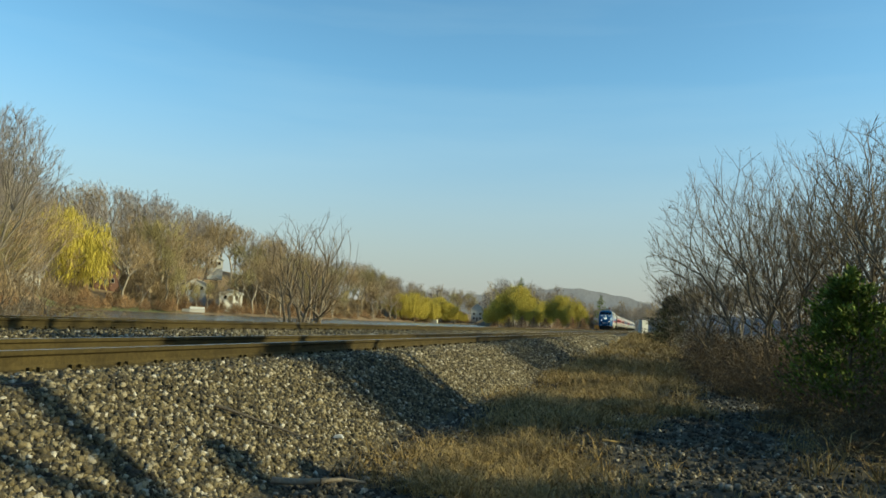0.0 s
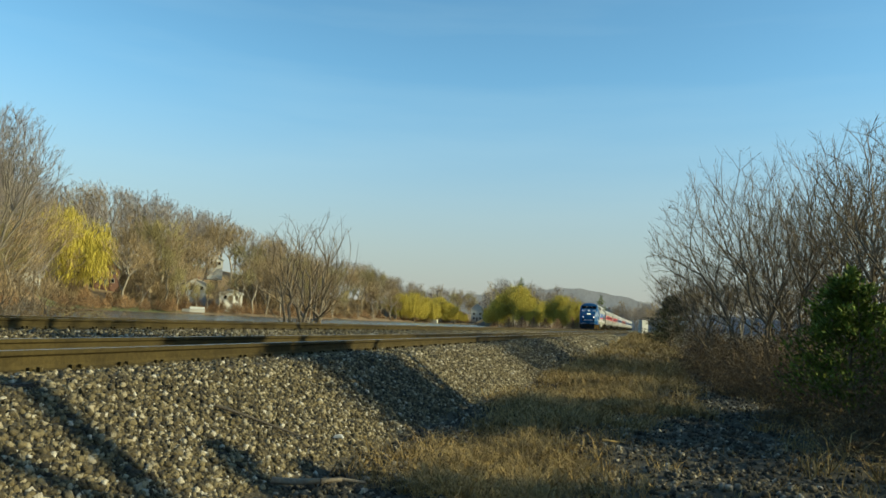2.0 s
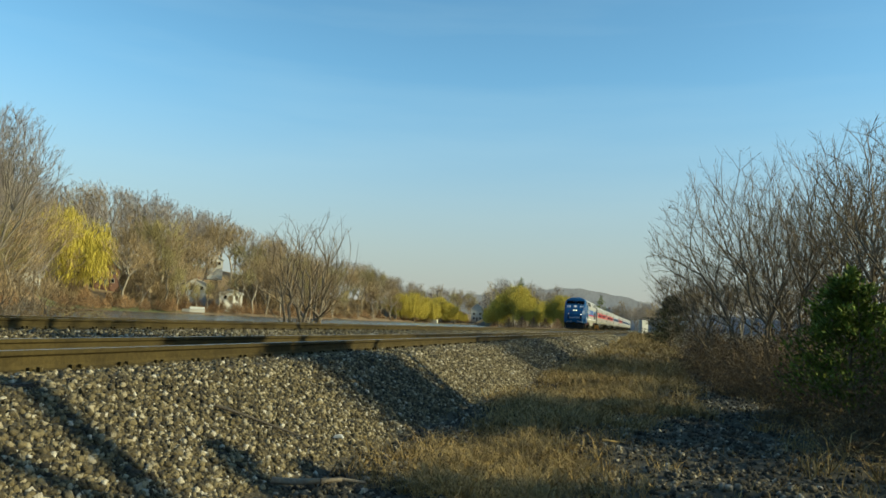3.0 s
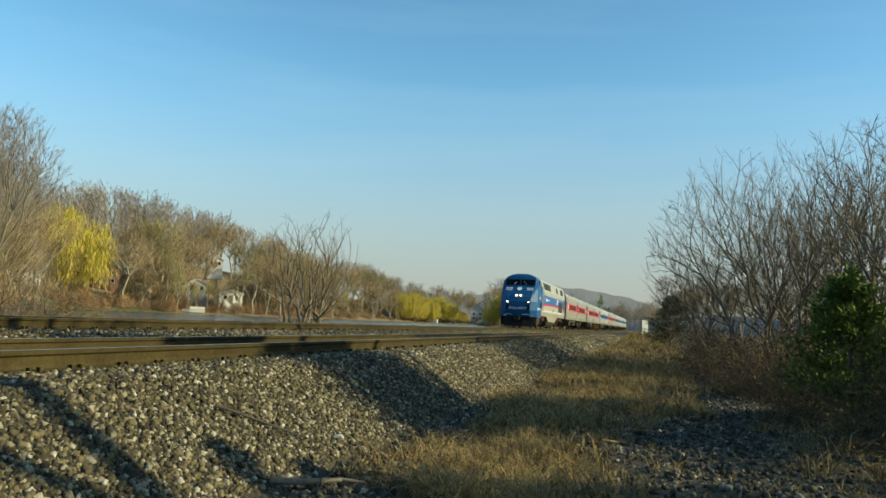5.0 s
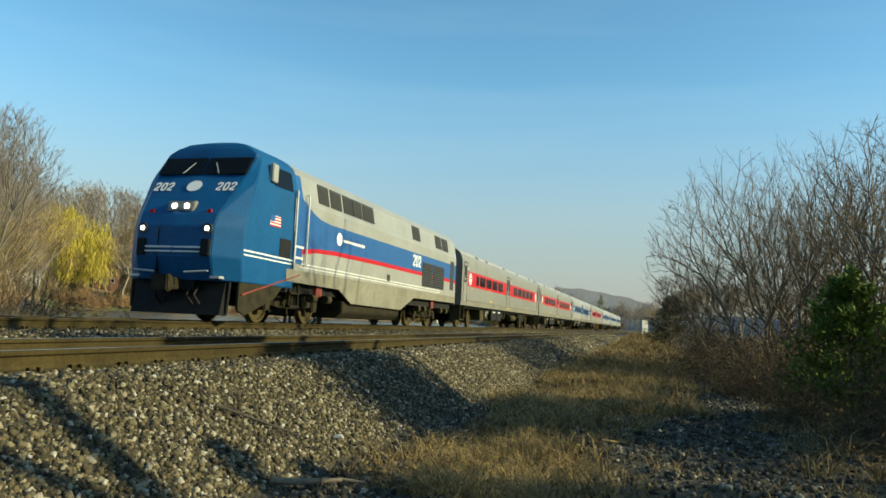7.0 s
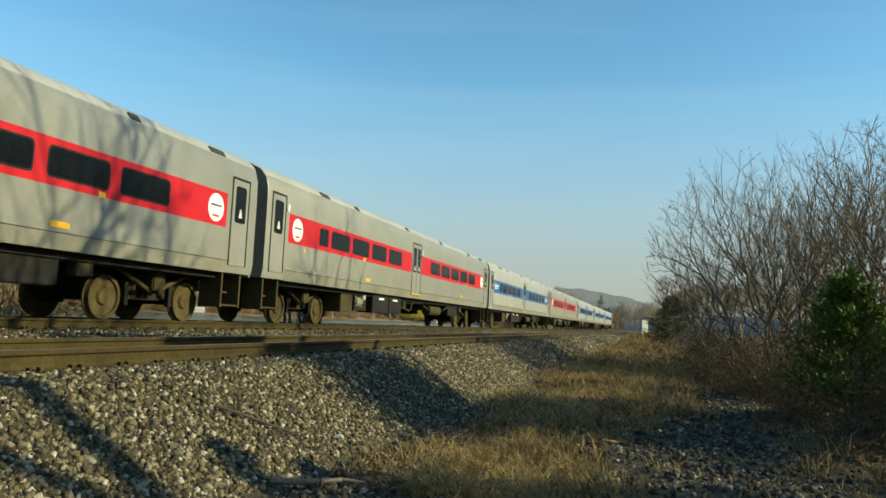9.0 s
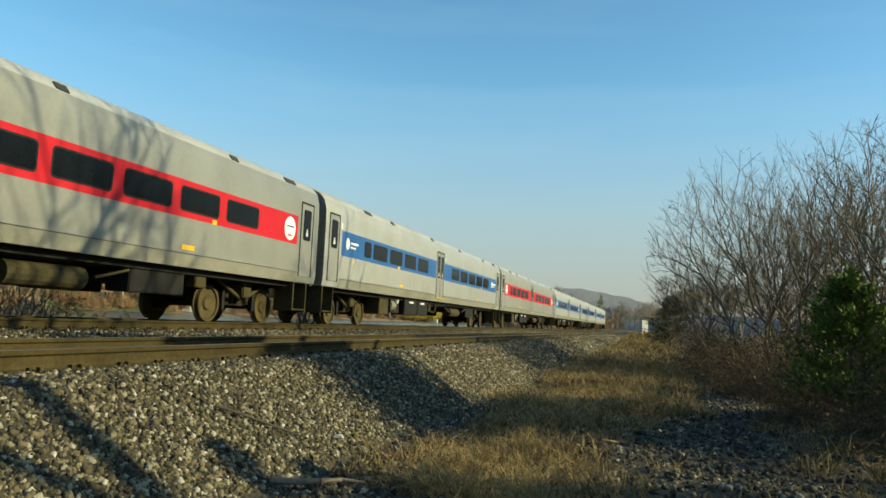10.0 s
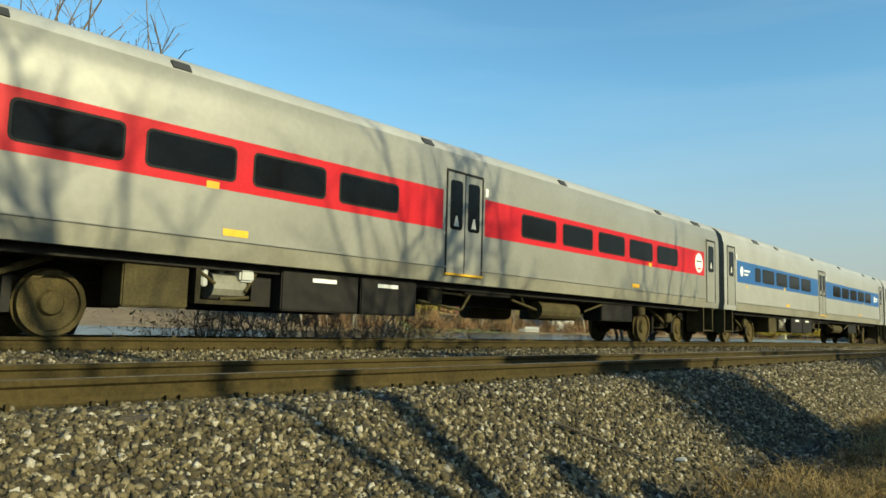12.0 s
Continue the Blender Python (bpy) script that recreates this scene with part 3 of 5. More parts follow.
        for y in (8.3, 9.75):
            part("box_label", Geo().box(*sorted((s * 1.42, s * 1.428)), y, y + 0.5, 0.92, 0.985), M_WHITE, car, "plain white label")
        part("equipment_box", Geo().box(s * 0.7, s * 1.3, 5.25, 6.2, 0.42, 1.14), M_OLIVE, car, "dusty olive equipment box", bevel=0.02)
        part("compressor", Geo().rod((s * 1.1, 6.6, 0.78), (s * 1.1, 7.15, 0.78), 0.2, 12).rod((s * 1.12, 6.78, 0.9), (s * 1.12, 6.78, 1.12), 0.09, 10).rod((s * 1.12, 7.0, 0.9), (s * 1.12, 7.0, 1.1), 0.08, 10), M_END, car, "grimy pale compressor")
        part("compressor_bracket", Geo().box(*sorted((s * 0.95, s * 1.34)), 6.28, 6.36, 0.5, 1.12).box(*sorted((s * 1.28, s * 1.34)), 6.28, 7.3, 0.5, 0.56), M_TRUCK, car)
        for y0, z0, y1, z1 in ((6.36, 0.95, 6.62, 0.8), (7.12, 0.7, 7.34, 1.05), (6.7, 0.58, 7.2, 0.62), (10.9, 0.75, 12.2, 0.62), (12.2, 0.62, 12.5, 0.95), (13.9, 0.9, 14.9, 0.72), (17.0, 0.75, 17.9, 0.95)):
            part("hose", Geo().rod((s * 1.3, y0, z0), (s * 1.28, y1, z1), 0.028, 6), M_OLIVE, car)
        part("junction_box", Geo().box(*sorted((s * 1.1, s * 1.32)), 11.2, 11.6, 0.7, 1.0), M_TRUCK, car, bevel=0.02)
        part("junction_box", Geo().box(*sorted((s * 1.05, s * 1.3)), 20.0, 20.4, 0.75, 1.05), M_OLIVE, car, bevel=0.02)
        part("valve", Geo().box(*sorted((s * 1.05, s * 1.35)), 7.0, 7.25, 0.85, 1.05), M_HANDRAIL, car, bevel=0.03)
        part("valve", Geo().box(*sorted((s * 1.1, s * 1.3)), 6.4, 6.5, 0.75, 1.0), M_HANDRAIL, car, bevel=0.02)
        part("bracket", Geo().box(*sorted((s * 0.7, s * 1.2)), 7.3, 7.65, 0.5, 1.12), M_STEEL, car)
        part("pipe", Geo().rod((s * 1.2, 10.8, 0.98), (s * 1.2, 12.6, 0.92), 0.03, 6), M_TRUCK, car)
        part("pipe", Geo().rod((s * 1.25, 14.0, 1.0), (s * 1.25, 20.6, 1.0), 0.025, 6), M_TRUCK, car)
        part("hanger", Geo().rod((s * 1.3, 14.2, 1.05), (s * 1.2, 14.6, 0.75), 0.025, 6), M_TRUCK, car)
        part("equipment_box", Geo().box(s * 0.75, s * 1.3, 12.3, 13.9, 0.94, 1.12), M_STEEL, car, bevel=0.02)
        part("air_tank", Geo().rod((s * 1.05, 15.2, 0.72), (s * 1.05, 16.9, 0.72), 0.21, 14), M_OLIVE, car, "dusty olive air reservoir")
        part("equipment_box", Geo().box(s * 0.75, s * 1.3, 17.9, 19.6, 0.55, 1.12), M_STEEL, car, bevel=0.02)
    part("underframe", Geo().box(-1.35, 1.35, 0.85, LENGTH - 1.85, 1.0, 1.2).box(-0.3, 0.3, 0.85, LENGTH - 1.85, 0.75, 1.05), M_STEEL, car, "dark steel underframe")
    for y, sgn in ((a, -1), (b, 1)):
        end = part("gangway", Geo().box(-0.52, -0.4, *sorted((y, y + sgn * 0.16)), 1.2, 3.35).box(0.4, 0.52, *sorted((y, y + sgn * 0.16)), 1.2, 3.35).box(-0.52, 0.52, *sorted((y, y + sgn * 0.16)), 3.25, 3.4), M_RUBBER, car, "black rubber gangway")
        part("end_door", Geo().box(-0.4, 0.4, *sorted((y, y + sgn * 0.02)), 1.2, 3.2), M_END, end)
        for s in (-1, 1):
            part("collision_post", Geo().box(s * 1.18 - 0.05, s * 1.18 + 0.05, *sorted((y, y + sgn * 0.07)), 1.1, 3.2), M_SILVER, car)
            part("marker_lamp", Geo().rod((s * 0.86, y, 3.1), (s * 0.86, y + sgn * 0.06, 3.1), 0.11, 14), M_LOUVRE, car, "round red marker lamp")
            for z in (1.9, 2.15, 2.4):
                part("safety_chain", Geo().rod((s * 0.55, y + sgn * 0.06, z), (s * 1.15, y + sgn * 0.06, z - 0.05), 0.018, 6), M_STEEL, car)
        part("coupler", Geo().box(-0.15, 0.15, *sorted((y - sgn * 0.5, y + sgn * 0.36)), 0.72, 0.98).box(-0.35, -0.28, *sorted((y, y + sgn * 0.15)), 0.35, 0.9), M_STEEL, car, bevel=0.02)
    truck(car, 3.35, 2.5, 0.43, "dusty coach bogie", True)
    truck(car, LENGTH - 3.35, 2.5, 0.43, "dusty coach bogie", True)
    return car


DIGITS = {"2": [(0.02, 0.72), (0.08, 0.9), (0.3, 0.97), (0.52, 0.9), (0.57, 0.7), (0.47, 0.5), (0.1, 0.2), (0.06, 0.07), (0.6, 0.07)],
          "0": [(0.06, 0.5), (0.08, 0.2), (0.2, 0.06), (0.42, 0.06), (0.54, 0.2), (0.56, 0.5), (0.54, 0.8), (0.42, 0.94), (0.2, 0.94), (0.08, 0.8), (0.06, 0.5)]}


def digit(char, place, size, thick):
    """One painted figure as a flat stroke; place(u, v, lift) puts figure units on the body."""
    line = [Vector(q) for q in DIGITS[char]]
    closed = char == "0"
    rails = []
    for k, p in enumerate(line):
        a = line[k - 1] if k else (line[-2] if closed else p)
        b = line[k + 1] if k + 1 < len(line) else (line[1] if closed else p)
        d = ((p - a).normalized() if p != a else Vector((0, 0))) + ((b - p).normalized() if b != p else Vector((0, 0)))
        d = d.normalized() * thick * 0.5
        rails.append((p + Vector((-d.y, d.x)), p + Vector((d.y, -d.x))))
    g = Geo()
    g.loft([[place(q.x * size, q.y * size, h) for q, h in ((r[0], 0.0), (r[0], 0.006), (r[1], 0.006), (r[1], 0.0))] for r in rails], caps=not closed)
    return g


def build_locomotive():
    loco = tagged(new("locomotive"), "blue and grey diesel locomotive with a slanted nose and lit headlamps", "locomotive", "")
    W = 1.52
    # nose: plan outlines at rising heights (front centre, front half-width, corner setback)
    levels = [(0.95, 0.08, 1.0, 0.45, W), (1.5, -0.1, 1.0, 0.38, W), (2.2, -0.08, 1.02, 0.42, W), (2.5, 0.04, 1.04, 0.5, W), (3.42, 0.7, 1.22, 0.86, W - 0.02), (3.62, 0.84, 1.26, 0.97, W - 0.04),
              (4.06, 1.13, 1.28, 1.22, W - 0.14), (4.18, 1.16, 1.26, 1.26, W - 0.2), (4.34, 1.22, 1.05, 1.36, W - 0.4), (4.48, 1.32, 0.78, 1.5, W - 0.68), (4.58, 1.55, 0.4, 1.75, W - 1.05)]
    back = 3.0
    rings = [[(-w, back, z), (-w, c, z), (-h, f, z), (0, f - 0.05, z), (h, f, z), (w, c, z), (w, back, z)] for z, f, h, c, w in levels]
    nose = Geo().loft(rings)
    part("nose", nose, M_LOCO, loco, "dark blue faceted nose and cab", bevel=0.02)
    sec = [(1.42, 1.15), (W, 1.25), (W, 3.3), (W - 0.03, 3.42), (W - 0.15, 4.06), (W - 0.4, 4.32), (W - 0.7, 4.45), (0, 4.52)]
    body = Geo().loft([ring(sec, 2.9), ring(sec, 19.7)])
    part("body", body, M_LOCO_GREY, loco, "light grey riveted body side")
    rear = 19.7
    for s in (-1, 1):
        x = s * W
        side = lambda pts, d, p_=0.0: Geo().prism(pts, "x", x - s * 0.01, x + s * d)
        curve = [(2.95, 3.42), (3.25, 3.42), (3.6, 3.28), (4.0, 3.12), (4.5, 3.0), (5.2, 2.95), (rear - 0.01, 2.95), (rear - 0.01, 2.24), (9.0, 2.24), (5.5, 2.2), (4.3, 2.14), (2.95, 1.98)]
        part("blue_sweep", side(curve, 0.004), M_BLUE, loco, "blue band sweeping up to the cab")
        red = [(2.95, 1.84), (4.3, 2.02), (5.5, 2.07), (9.0, 2.1), (rear - 0.01, 2.1), (rear - 0.01, 2.24), (9.0, 2.24), (5.5, 2.2), (4.3, 2.14), (2.95, 1.98)]
        part("red_stripe", side(red, 0.004), M_RED, loco)
        top = Geo().prism([(x, 3.42), (s * (W - 0.16), 4.02), (s * (W - 0.14), 4.03), (s * (W + 0.006), 3.42)], "y", 2.95, 3.3)
        part("cab_quarter", top, M_BLUE, loco)
        part("pin_stripe", side([(3.3, 1.63), (rear - 2.5, 1.6), (rear - 2.5, 1.63), (3.3, 1.66)], 0.004), M_WHITE, loco)
        part("pin_stripe", side([(3.3, 1.54), (rear - 2.5, 1.51), (rear - 2.5, 1.535), (3.3, 1.565)], 0.004), M_WHITE, loco)
        part("nose_line", side([(0.45, 1.69), (2.9, 1.66), (2.9, 1.70), (0.45, 1.73)], 0.004), M_WHITE, loco)
        part("nose_line", side([(0.45, 1.59), (2.9, 1.56), (2.9, 1.595), (0.45, 1.625)], 0.004), M_WHITE, loco)
        # lower body with the tank between the bogies
        part("lower_side", Geo().prism([(2.6, 1.45), (rear, 1.45), (rear, 1.16), (13.4, 1.14), (11.8, 0.62), (7.0, 0.68), (6.0, 1.08), (2.6, 1.12)], "x", x - s * 0.06, x + s * 0.006), M_LOCO_LOW, loco, "dusty lower body panel")
        part("pilot_side", Geo().prism([(0.42, 1.5), (2.9, 1.5), (2.9, 1.25), (2.1, 0.62), (0.75, 0.18), (0.42, 0.3)], "x", s * (W - 0.1), s * (W - 0.04)), M_TRUCK, loco, "grimy side of the pilot")
        part("red_flash", Geo().prism([(0.5, 0.64), (0.5, 0.68), (3.4, 1.36), (3.4, 1.32)], "x", s * (W - 0.05), s * (W + 0.008)), M_RED_OLD, loco, "faded red diagonal line")
        for y0, y1 in ((4.35, 5.05), (5.2, 5.98), (6.15, 6.86), (6.92, 7.66), (7.76, 8.75), (13.05, 14.0), (16.3, 17.2), (17.4, 18.3)):
            gr = part("grille", Geo().prism([(s * (W - 0.06), 3.47), (s * (W - 0.014), 3.47), (s * (W - 0.118), 4.03), (s * (W - 0.155), 4.03)], "y", y0, y1), M_LOUVRE, loco, "dark louvred intake")
            for k in range(6):
                z = 3.52 + k * 0.08
                xx = W - 0.012 - (z - 3.53) * 0.19
                part("louvre_slat", Geo().box(*sorted((s * (xx - 0.03), s * xx)), y0 + 0.03, y1 - 0.03, z, z + 0.02), M_TRUCK, gr)
        for y0, y1 in ((14.35, 15.75), (15.85, 17.6)):
            gr = part("radiator_grille", Geo().box(*sorted((x, x + s * 0.02)), y0, y1, 1.68, 2.68), M_LOUVRE, loco, "large dark grille")
            for k in range(9):
                part("louvre_slat", Geo().box(*sorted((x + s * 0.02, x + s * 0.03)), y0 + 0.04, y1 - 0.04, 1.73 + k * 0.105, 1.76 + k * 0.105), M_STEEL, gr)
        part("vestibule_door", Geo().box(*sorted((x, x + s * 0.012)), 18.7, 19.3, 1.75, 3.1), M_LOUVRE, loco)
        win = part("cab_window", Geo().prism([(s * (W - 0.01), 3.5), (s * (W - 0.03), 3.5), (s * (W - 0.135), 4.0), (s * (W - 0.115), 4.0)], "y", 1.75, 2.75), M_PANE, loco, "dark cab side window")
        part("mirror", Geo().box(*sorted((s * (W - 0.06), s * (W + 0.05))), 1.5, 1.78, 3.55, 4.02), M_LOCO_GREY, loco, "pale wind deflector", bevel=0.02)
        part("cab_door", Geo().box(*sorted((x - s * 0.01, x + s * 0.008)), 2.96, 3.42, 1.62, 3.3), M_BLUE, loco)
        for y in (2.86, 3.55):
            part("handrail", Geo().rod((x + s * 0.07, y, 1.6), (x + s * 0.07, y, 3.55), 0.028).rod((x, y, 3.55), (x + s * 0.07, y, 3.55), 0.025).rod((x, y, 1.6), (x + s * 0.07, y, 1.6), 0.025), M_HANDRAIL, loco, "bright vertical handrail")
        for z in (1.75, 2.05):
            part("step", Geo().box(*sorted((x, x + s * 0.03)), 2.95, 3.45, z, z + 0.06), M_WHITE, loco)
        part("step_recess", Geo().box(*sorted((x, x + s * 0.012)), 2.15, 2.75, 1.72, 2.2), M_RUBBER, loco)
        part("ladder", Geo().box(s * 1.35, s * 1.5, 2.95, 3.5, 0.45, 0.5).box(s * 1.35, s * 1.5, 2.95, 3.5, 0.8, 0.85).box(s * 1.4, s * 1.46, 2.95, 3.0, 0.45, 1.3).box(s * 1.4, s * 1.46, 3.45, 3.5, 0.45, 1.3), M_TRUCK, loco)
        flag = part("flag_decal", Geo().box(*sorted((x, x + s * 0.004)), 1.58, 2.13, 2.45, 2.73), M_WHITE, loco, "small striped flag decal")
        for k in range(4):
            part("flag_stripe", Geo().box(*sorted((x + s * 0.004, x + s * 0.006)), 1.58, 2.13, 2.45 + k * 0.075, 2.485 + k * 0.075), M_RED, flag)
        part("flag_canton", Geo().box(*sorted((x + s * 0.006, x + s * 0.008)), 1.58, 1.82, 2.58, 2.73), M_BLUE, flag)
        part("emblem", Geo().prism(oval(5.85, 2.6, 0.2, 0.2), "x", x + s * 0.004, x + s * 0.008), M_WHITE, loco, "round white emblem")
        part("name_bar", Geo().box(*sorted((x + s * 0.004, x + s * 0.008)), 6.15, 7.9, 2.55, 2.63), M_WHITE, loco, "plain white bar")
        for k in range(3):
            y0 = 13.08 + k * 0.36 if s > 0 else 14.2 - k * 0.36
            part("number", digit("202"[k], lambda u, v, d, y0=y0: (x + s * (0.004 + d), y0 + s * u, 2.42 + v), 0.44, 0.22), M_WHITE, loco, "white painted figure")
        part("fuel_filler", Geo().box(*sorted((x, x + s * 0.02)), 10.2, 10.45, 1.62, 1.85), M_LOUVRE, loco)
        part("fuel_tank", Geo().prism([(s * 0.3, 0.2), (s * 1.2, 0.2), (s * 1.4, 0.4), (s * 1.4, 0.75), (s * 0.3, 0.75)], "y", 6.6, 12.0), M_TRUCK, loco, "grimy fuel tank", bevel=0.03)
        # nose details
        part("ditch_lamp", Geo().rod((s * 0.87, 0.1, 2.14), (s * 0.87, -0.12, 2.14), 0.13, 16), M_LOUVRE, loco, "round lamp housing")
        part("ditch_light", Geo().rod((s * 0.87, -0.11, 2.14), (s * 0.87, -0.14, 2.14), 0.055, 16), M_LAMP, loco, "lit white lamp")
        part("mu_box", Geo().box(*sorted((s * 0.74, s * 0.98)), -0.16, 0.1, 1.5, 1.9), M_RUBBER, loco, "black cable box", bevel=0.02)
        for k in range(3):
            x0 = (0.62 if s > 0 else -1.12) + k * 0.185
            part("number", digit("202"[k], lambda u, v, d, x0=x0: (x0 + u, 0.04 + (3.14 + v - 2.5) * 0.717 - 0.03 - d, 3.14 + v), 0.22, 0.21), M_WHITE, loco, "white painted figure")
        part("red_marker", Geo().rod((s * 0.78, 0.3, 2.56), (s * 0.78, 0.045, 2.56), 0.065, 14), M_RED, loco, "dark red marker lamp")
        wind = Geo().prism([(0.82, 3.60), (0.74, 3.60), (1.05, 4.07), (1.13, 4.07)], "x", *sorted((s * 0.03, s * 1.22)))
        part("windshield", wind, M_PANE, loco, "dark windshield pane")
        part("wiper", Geo().rod((s * 0.5, 0.74, 3.62), (s * 0.3, 0.93, 3.92), 0.012, 5), M_HANDRAIL, loco)
        part("front_line", Geo().box(*sorted((s * 0.73, s * 0.02)), -0.17, -0.05, 1.68, 1.72).box(*sorted((s * 0.73, s * 0.02)), -0.17, -0.05, 1.58, 1.615), M_WHITE, loco)
        part("front_handrail", Geo().rod((s * 0.4, -0.2, 1.12), (s * 1.0, -0.16, 1.16), 0.022), M_HANDRAIL, loco)
        part("corner_step", Geo().box(*sorted((s * 0.95, s * 1.2)), 0.0, 0.25, 1.0, 1.06), M_HANDRAIL, loco)
        for dy in (0.0,):
            part("roof_edge", Geo().rod((s * (W - 0.5), 3.2, 4.28), (s * (W - 0.5), 19.5, 4.28), 0.03, 6), M_LOUVRE, loco)
    disc = [[(u, 0.04 + (w - 2.5) * 0.717 - 0.058 - d, w) for u, w in oval(0, 3.26, 0.2, 0.15)] for d in (0.0, 0.012)]
    part("emblem", Geo().loft(disc), M_WHITE, loco, "round white emblem")
    head = part("headlamp_housing", Geo().prism([(0.3, 2.56), (0.02, 2.56), (0.1, 2.82), (0.4, 2.82)], "x", -0.36, 0.36), M_END, loco, "silver twin headlamp housing", bevel=0.02)
    for s in (-1, 1):
        part("headlamp", Geo().rod((s * 0.17, 0.2, 2.69), (s * 0.17, 0.03, 2.69), 0.065, 16), M_LAMP, head, "lit white headlamp")
    part("nose_door_line", Geo().box(-0.42, -0.41, -0.14, 0.0, 1.0, 2.2), M_RUBBER, loco)
    part("pilot", Geo().prism([(-1.3, 0.95), (1.3, 0.95), (1.25, 0.16), (-1.25, 0.16)], "y", 0.3, 0.38).prism([(0.3, 0.95), (0.3, 0.16), (0.1, 0.16)], "x", -1.2, 1.2), M_RUBBER, loco, "black pilot plate")
    part("coupler", Geo().box(-0.17, 0.17, -0.35, 0.5, 0.72, 1.0).box(-0.25, 0.2, -0.5, -0.3, 0.66, 1.05), M_TRUCK, loco, "grimy coupler", bevel=0.03)
    for x in (-0.5, -0.3, 0.35, 0.55):
        part("air_hose", Geo().rod((x, 0.25, 0.9), (x + 0.05, -0.05, 0.6), 0.03).rod((x + 0.05, -0.05, 0.6), (x + 0.12, 0.1, 0.4), 0.03), M_RUBBER, loco)
    part("front_recess", Geo().box(-0.5, 0.5, 0.08, 0.3, 0.72, 1.2), M_RUBBER, loco)
    part("underframe", Geo().box(-1.3, 1.3, 0.6, 19.6, 0.85, 1.2), M_STEEL, loco)
    part("exhaust_hood", Geo().box(-0.5, 0.5, 10.1, 11.2, 4.33, 4.5), M_LOUVRE, loco, bevel=0.03)
    part("radiator_fan", Geo().rod((0, 16.2, 4.33), (0, 16.2, 4.47), 0.6, 20), M_LOUVRE, loco)
    part("radiator_fan", Geo().rod((0, 17.9, 4.33), (0, 17.9, 4.47), 0.6, 20), M_LOUVRE, loco)
    part("roof_walk", Geo().box(-1.0, 1.0, 3.2, 19.5, 4.3, 4.34), M_LOUVRE, loco)
    for s in (-1, 1):
        for y in (2.0, 4.6, 5.6, 14.6, 15.4, 17.9, 18.8):
            part("brake_cylinder", Geo().rod((s * 1.25, y, 0.75), (s * 1.25, y + 0.3, 0.75), 0.13, 10), M_OLIVE, loco, "dusty brake cylinder")
        for y in (3.3, 4.4, 15.7, 16.8):
            part("sand_pipe", Geo().rod((s * 1.15, y, 1.1), (s * 1.1, y + 0.25, 0.25), 0.03, 6), M_OLIVE, loco)
        part("sand_box", Geo().box(*sorted((s * 1.1, s * 1.4)), 4.7, 5.1, 0.8, 1.12), M_RED_OLD, loco, "faded red box", bevel=0.02)
        part("sand_box", Geo().box(*sorted((s * 1.1, s * 1.4)), 16.2, 16.6, 0.8, 1.12), M_RED_OLD, loco, "faded red box", bevel=0.02)
    truck(loco, 3.9, 2.8, 0.5, "grimy locomotive bogie")
    truck(loco, 16.3, 2.8, 0.5, "grimy locomotive bogie")
    part("coupler", Geo().box(-0.15, 0.15, 19.5, 20.9, 0.72, 0.98), M_STEEL, loco)
    return loco


LOCO_REAR = 195.16                 # where the front of the first coach is at the start
LOCO_LEN = 20.95
engine = build_locomotive()
red_coach = build_coach("passenger_coach", M_RED, "light grey passenger coach with a red window stripe")
blue_coach = build_coach("passenger_coach", M_BLUE, "light grey passenger coach with a blue window stripe")
consist = [(engine, LOCO_REAR - LOCO_LEN)]
for i, kind in enumerate("rrbrbbb"):
    src = red_coach if kind == "r" else blue_coach
    first = i in (0, 2)
    consist.append((src if first else copy_thing(src, Matrix()), LOCO_REAR + LENGTH * i))


def motions():
    for thing, y in consist:
        walk(thing, [(t, pose(FAR_X, y - SPEED * t - gain, 0)) for t, gain in ((0.0, 0.0), (3.0, 0.0), (6.0, 0.0), (9.0, 0.0), (11.1, 0.05), (11.5, 0.42), (12.0, 0.66))])


# ---- plants ----
def tubes(segs, sides):
    """Tapered tubes from rows of start, end and two radii, as one pair of arrays."""
    s = np.asarray(segs, float)
    p, q, r0, r1 = s[:, 0:3], s[:, 3:6], s[:, 6:7], s[:, 7:8]
    d = q - p
    d /= np.linalg.norm(d, axis=1, keepdims=True) + 1e-9
    ref = np.where(np.abs(d[:, 2:3]) > 0.9, [[1.0, 0, 0]], [[0, 0, 1.0]])
    u = np.cross(d, ref)
    u /= np.linalg.norm(u, axis=1, keepdims=True) + 1e-9
    w = np.cross(d, u)
    vs = []
    for c, r in ((p, r0), (q, r1)):
        for i in range(sides):
            a = 6.28318 * i / sides
            vs.append(c + (u * math.cos(a) + w * math.sin(a)) * r)
    v = np.stack(vs, 1).reshape(-1, 3)
    base = (np.arange(len(s)) * 2 * sides)[:, None]
    f = np.concatenate([base + np.array([[i, (i + 1) % sides, sides + (i + 1) % sides, sides + i]]) for i in range(sides)])
    return v, f


def slivers(points, ways, length, width, rng):
    """Thin leaf or twig blades: four corners each, at points, along ways."""
    n = len(points)
    ways = ways / (np.linalg.norm(ways, axis=1, keepdims=True) + 1e-9)
    side = np.cross(ways, rng.normal(size=(n, 3)))
    side /= np.linalg.norm(side, axis=1, keepdims=True) + 1e-9
    ln = length * rng.uniform(0.5, 1.3, (n, 1))
    wd = width * rng.uniform(0.6, 1.3, (n, 1))
    v = np.stack([points, points + ways * ln * 0.5 + side * wd * 0.5, points + ways * ln, points + ways * ln * 0.5 - side * wd * 0.5], 1).reshape(-1, 3)
    f = np.arange(n * 4).reshape(n, 4)
    return v, f


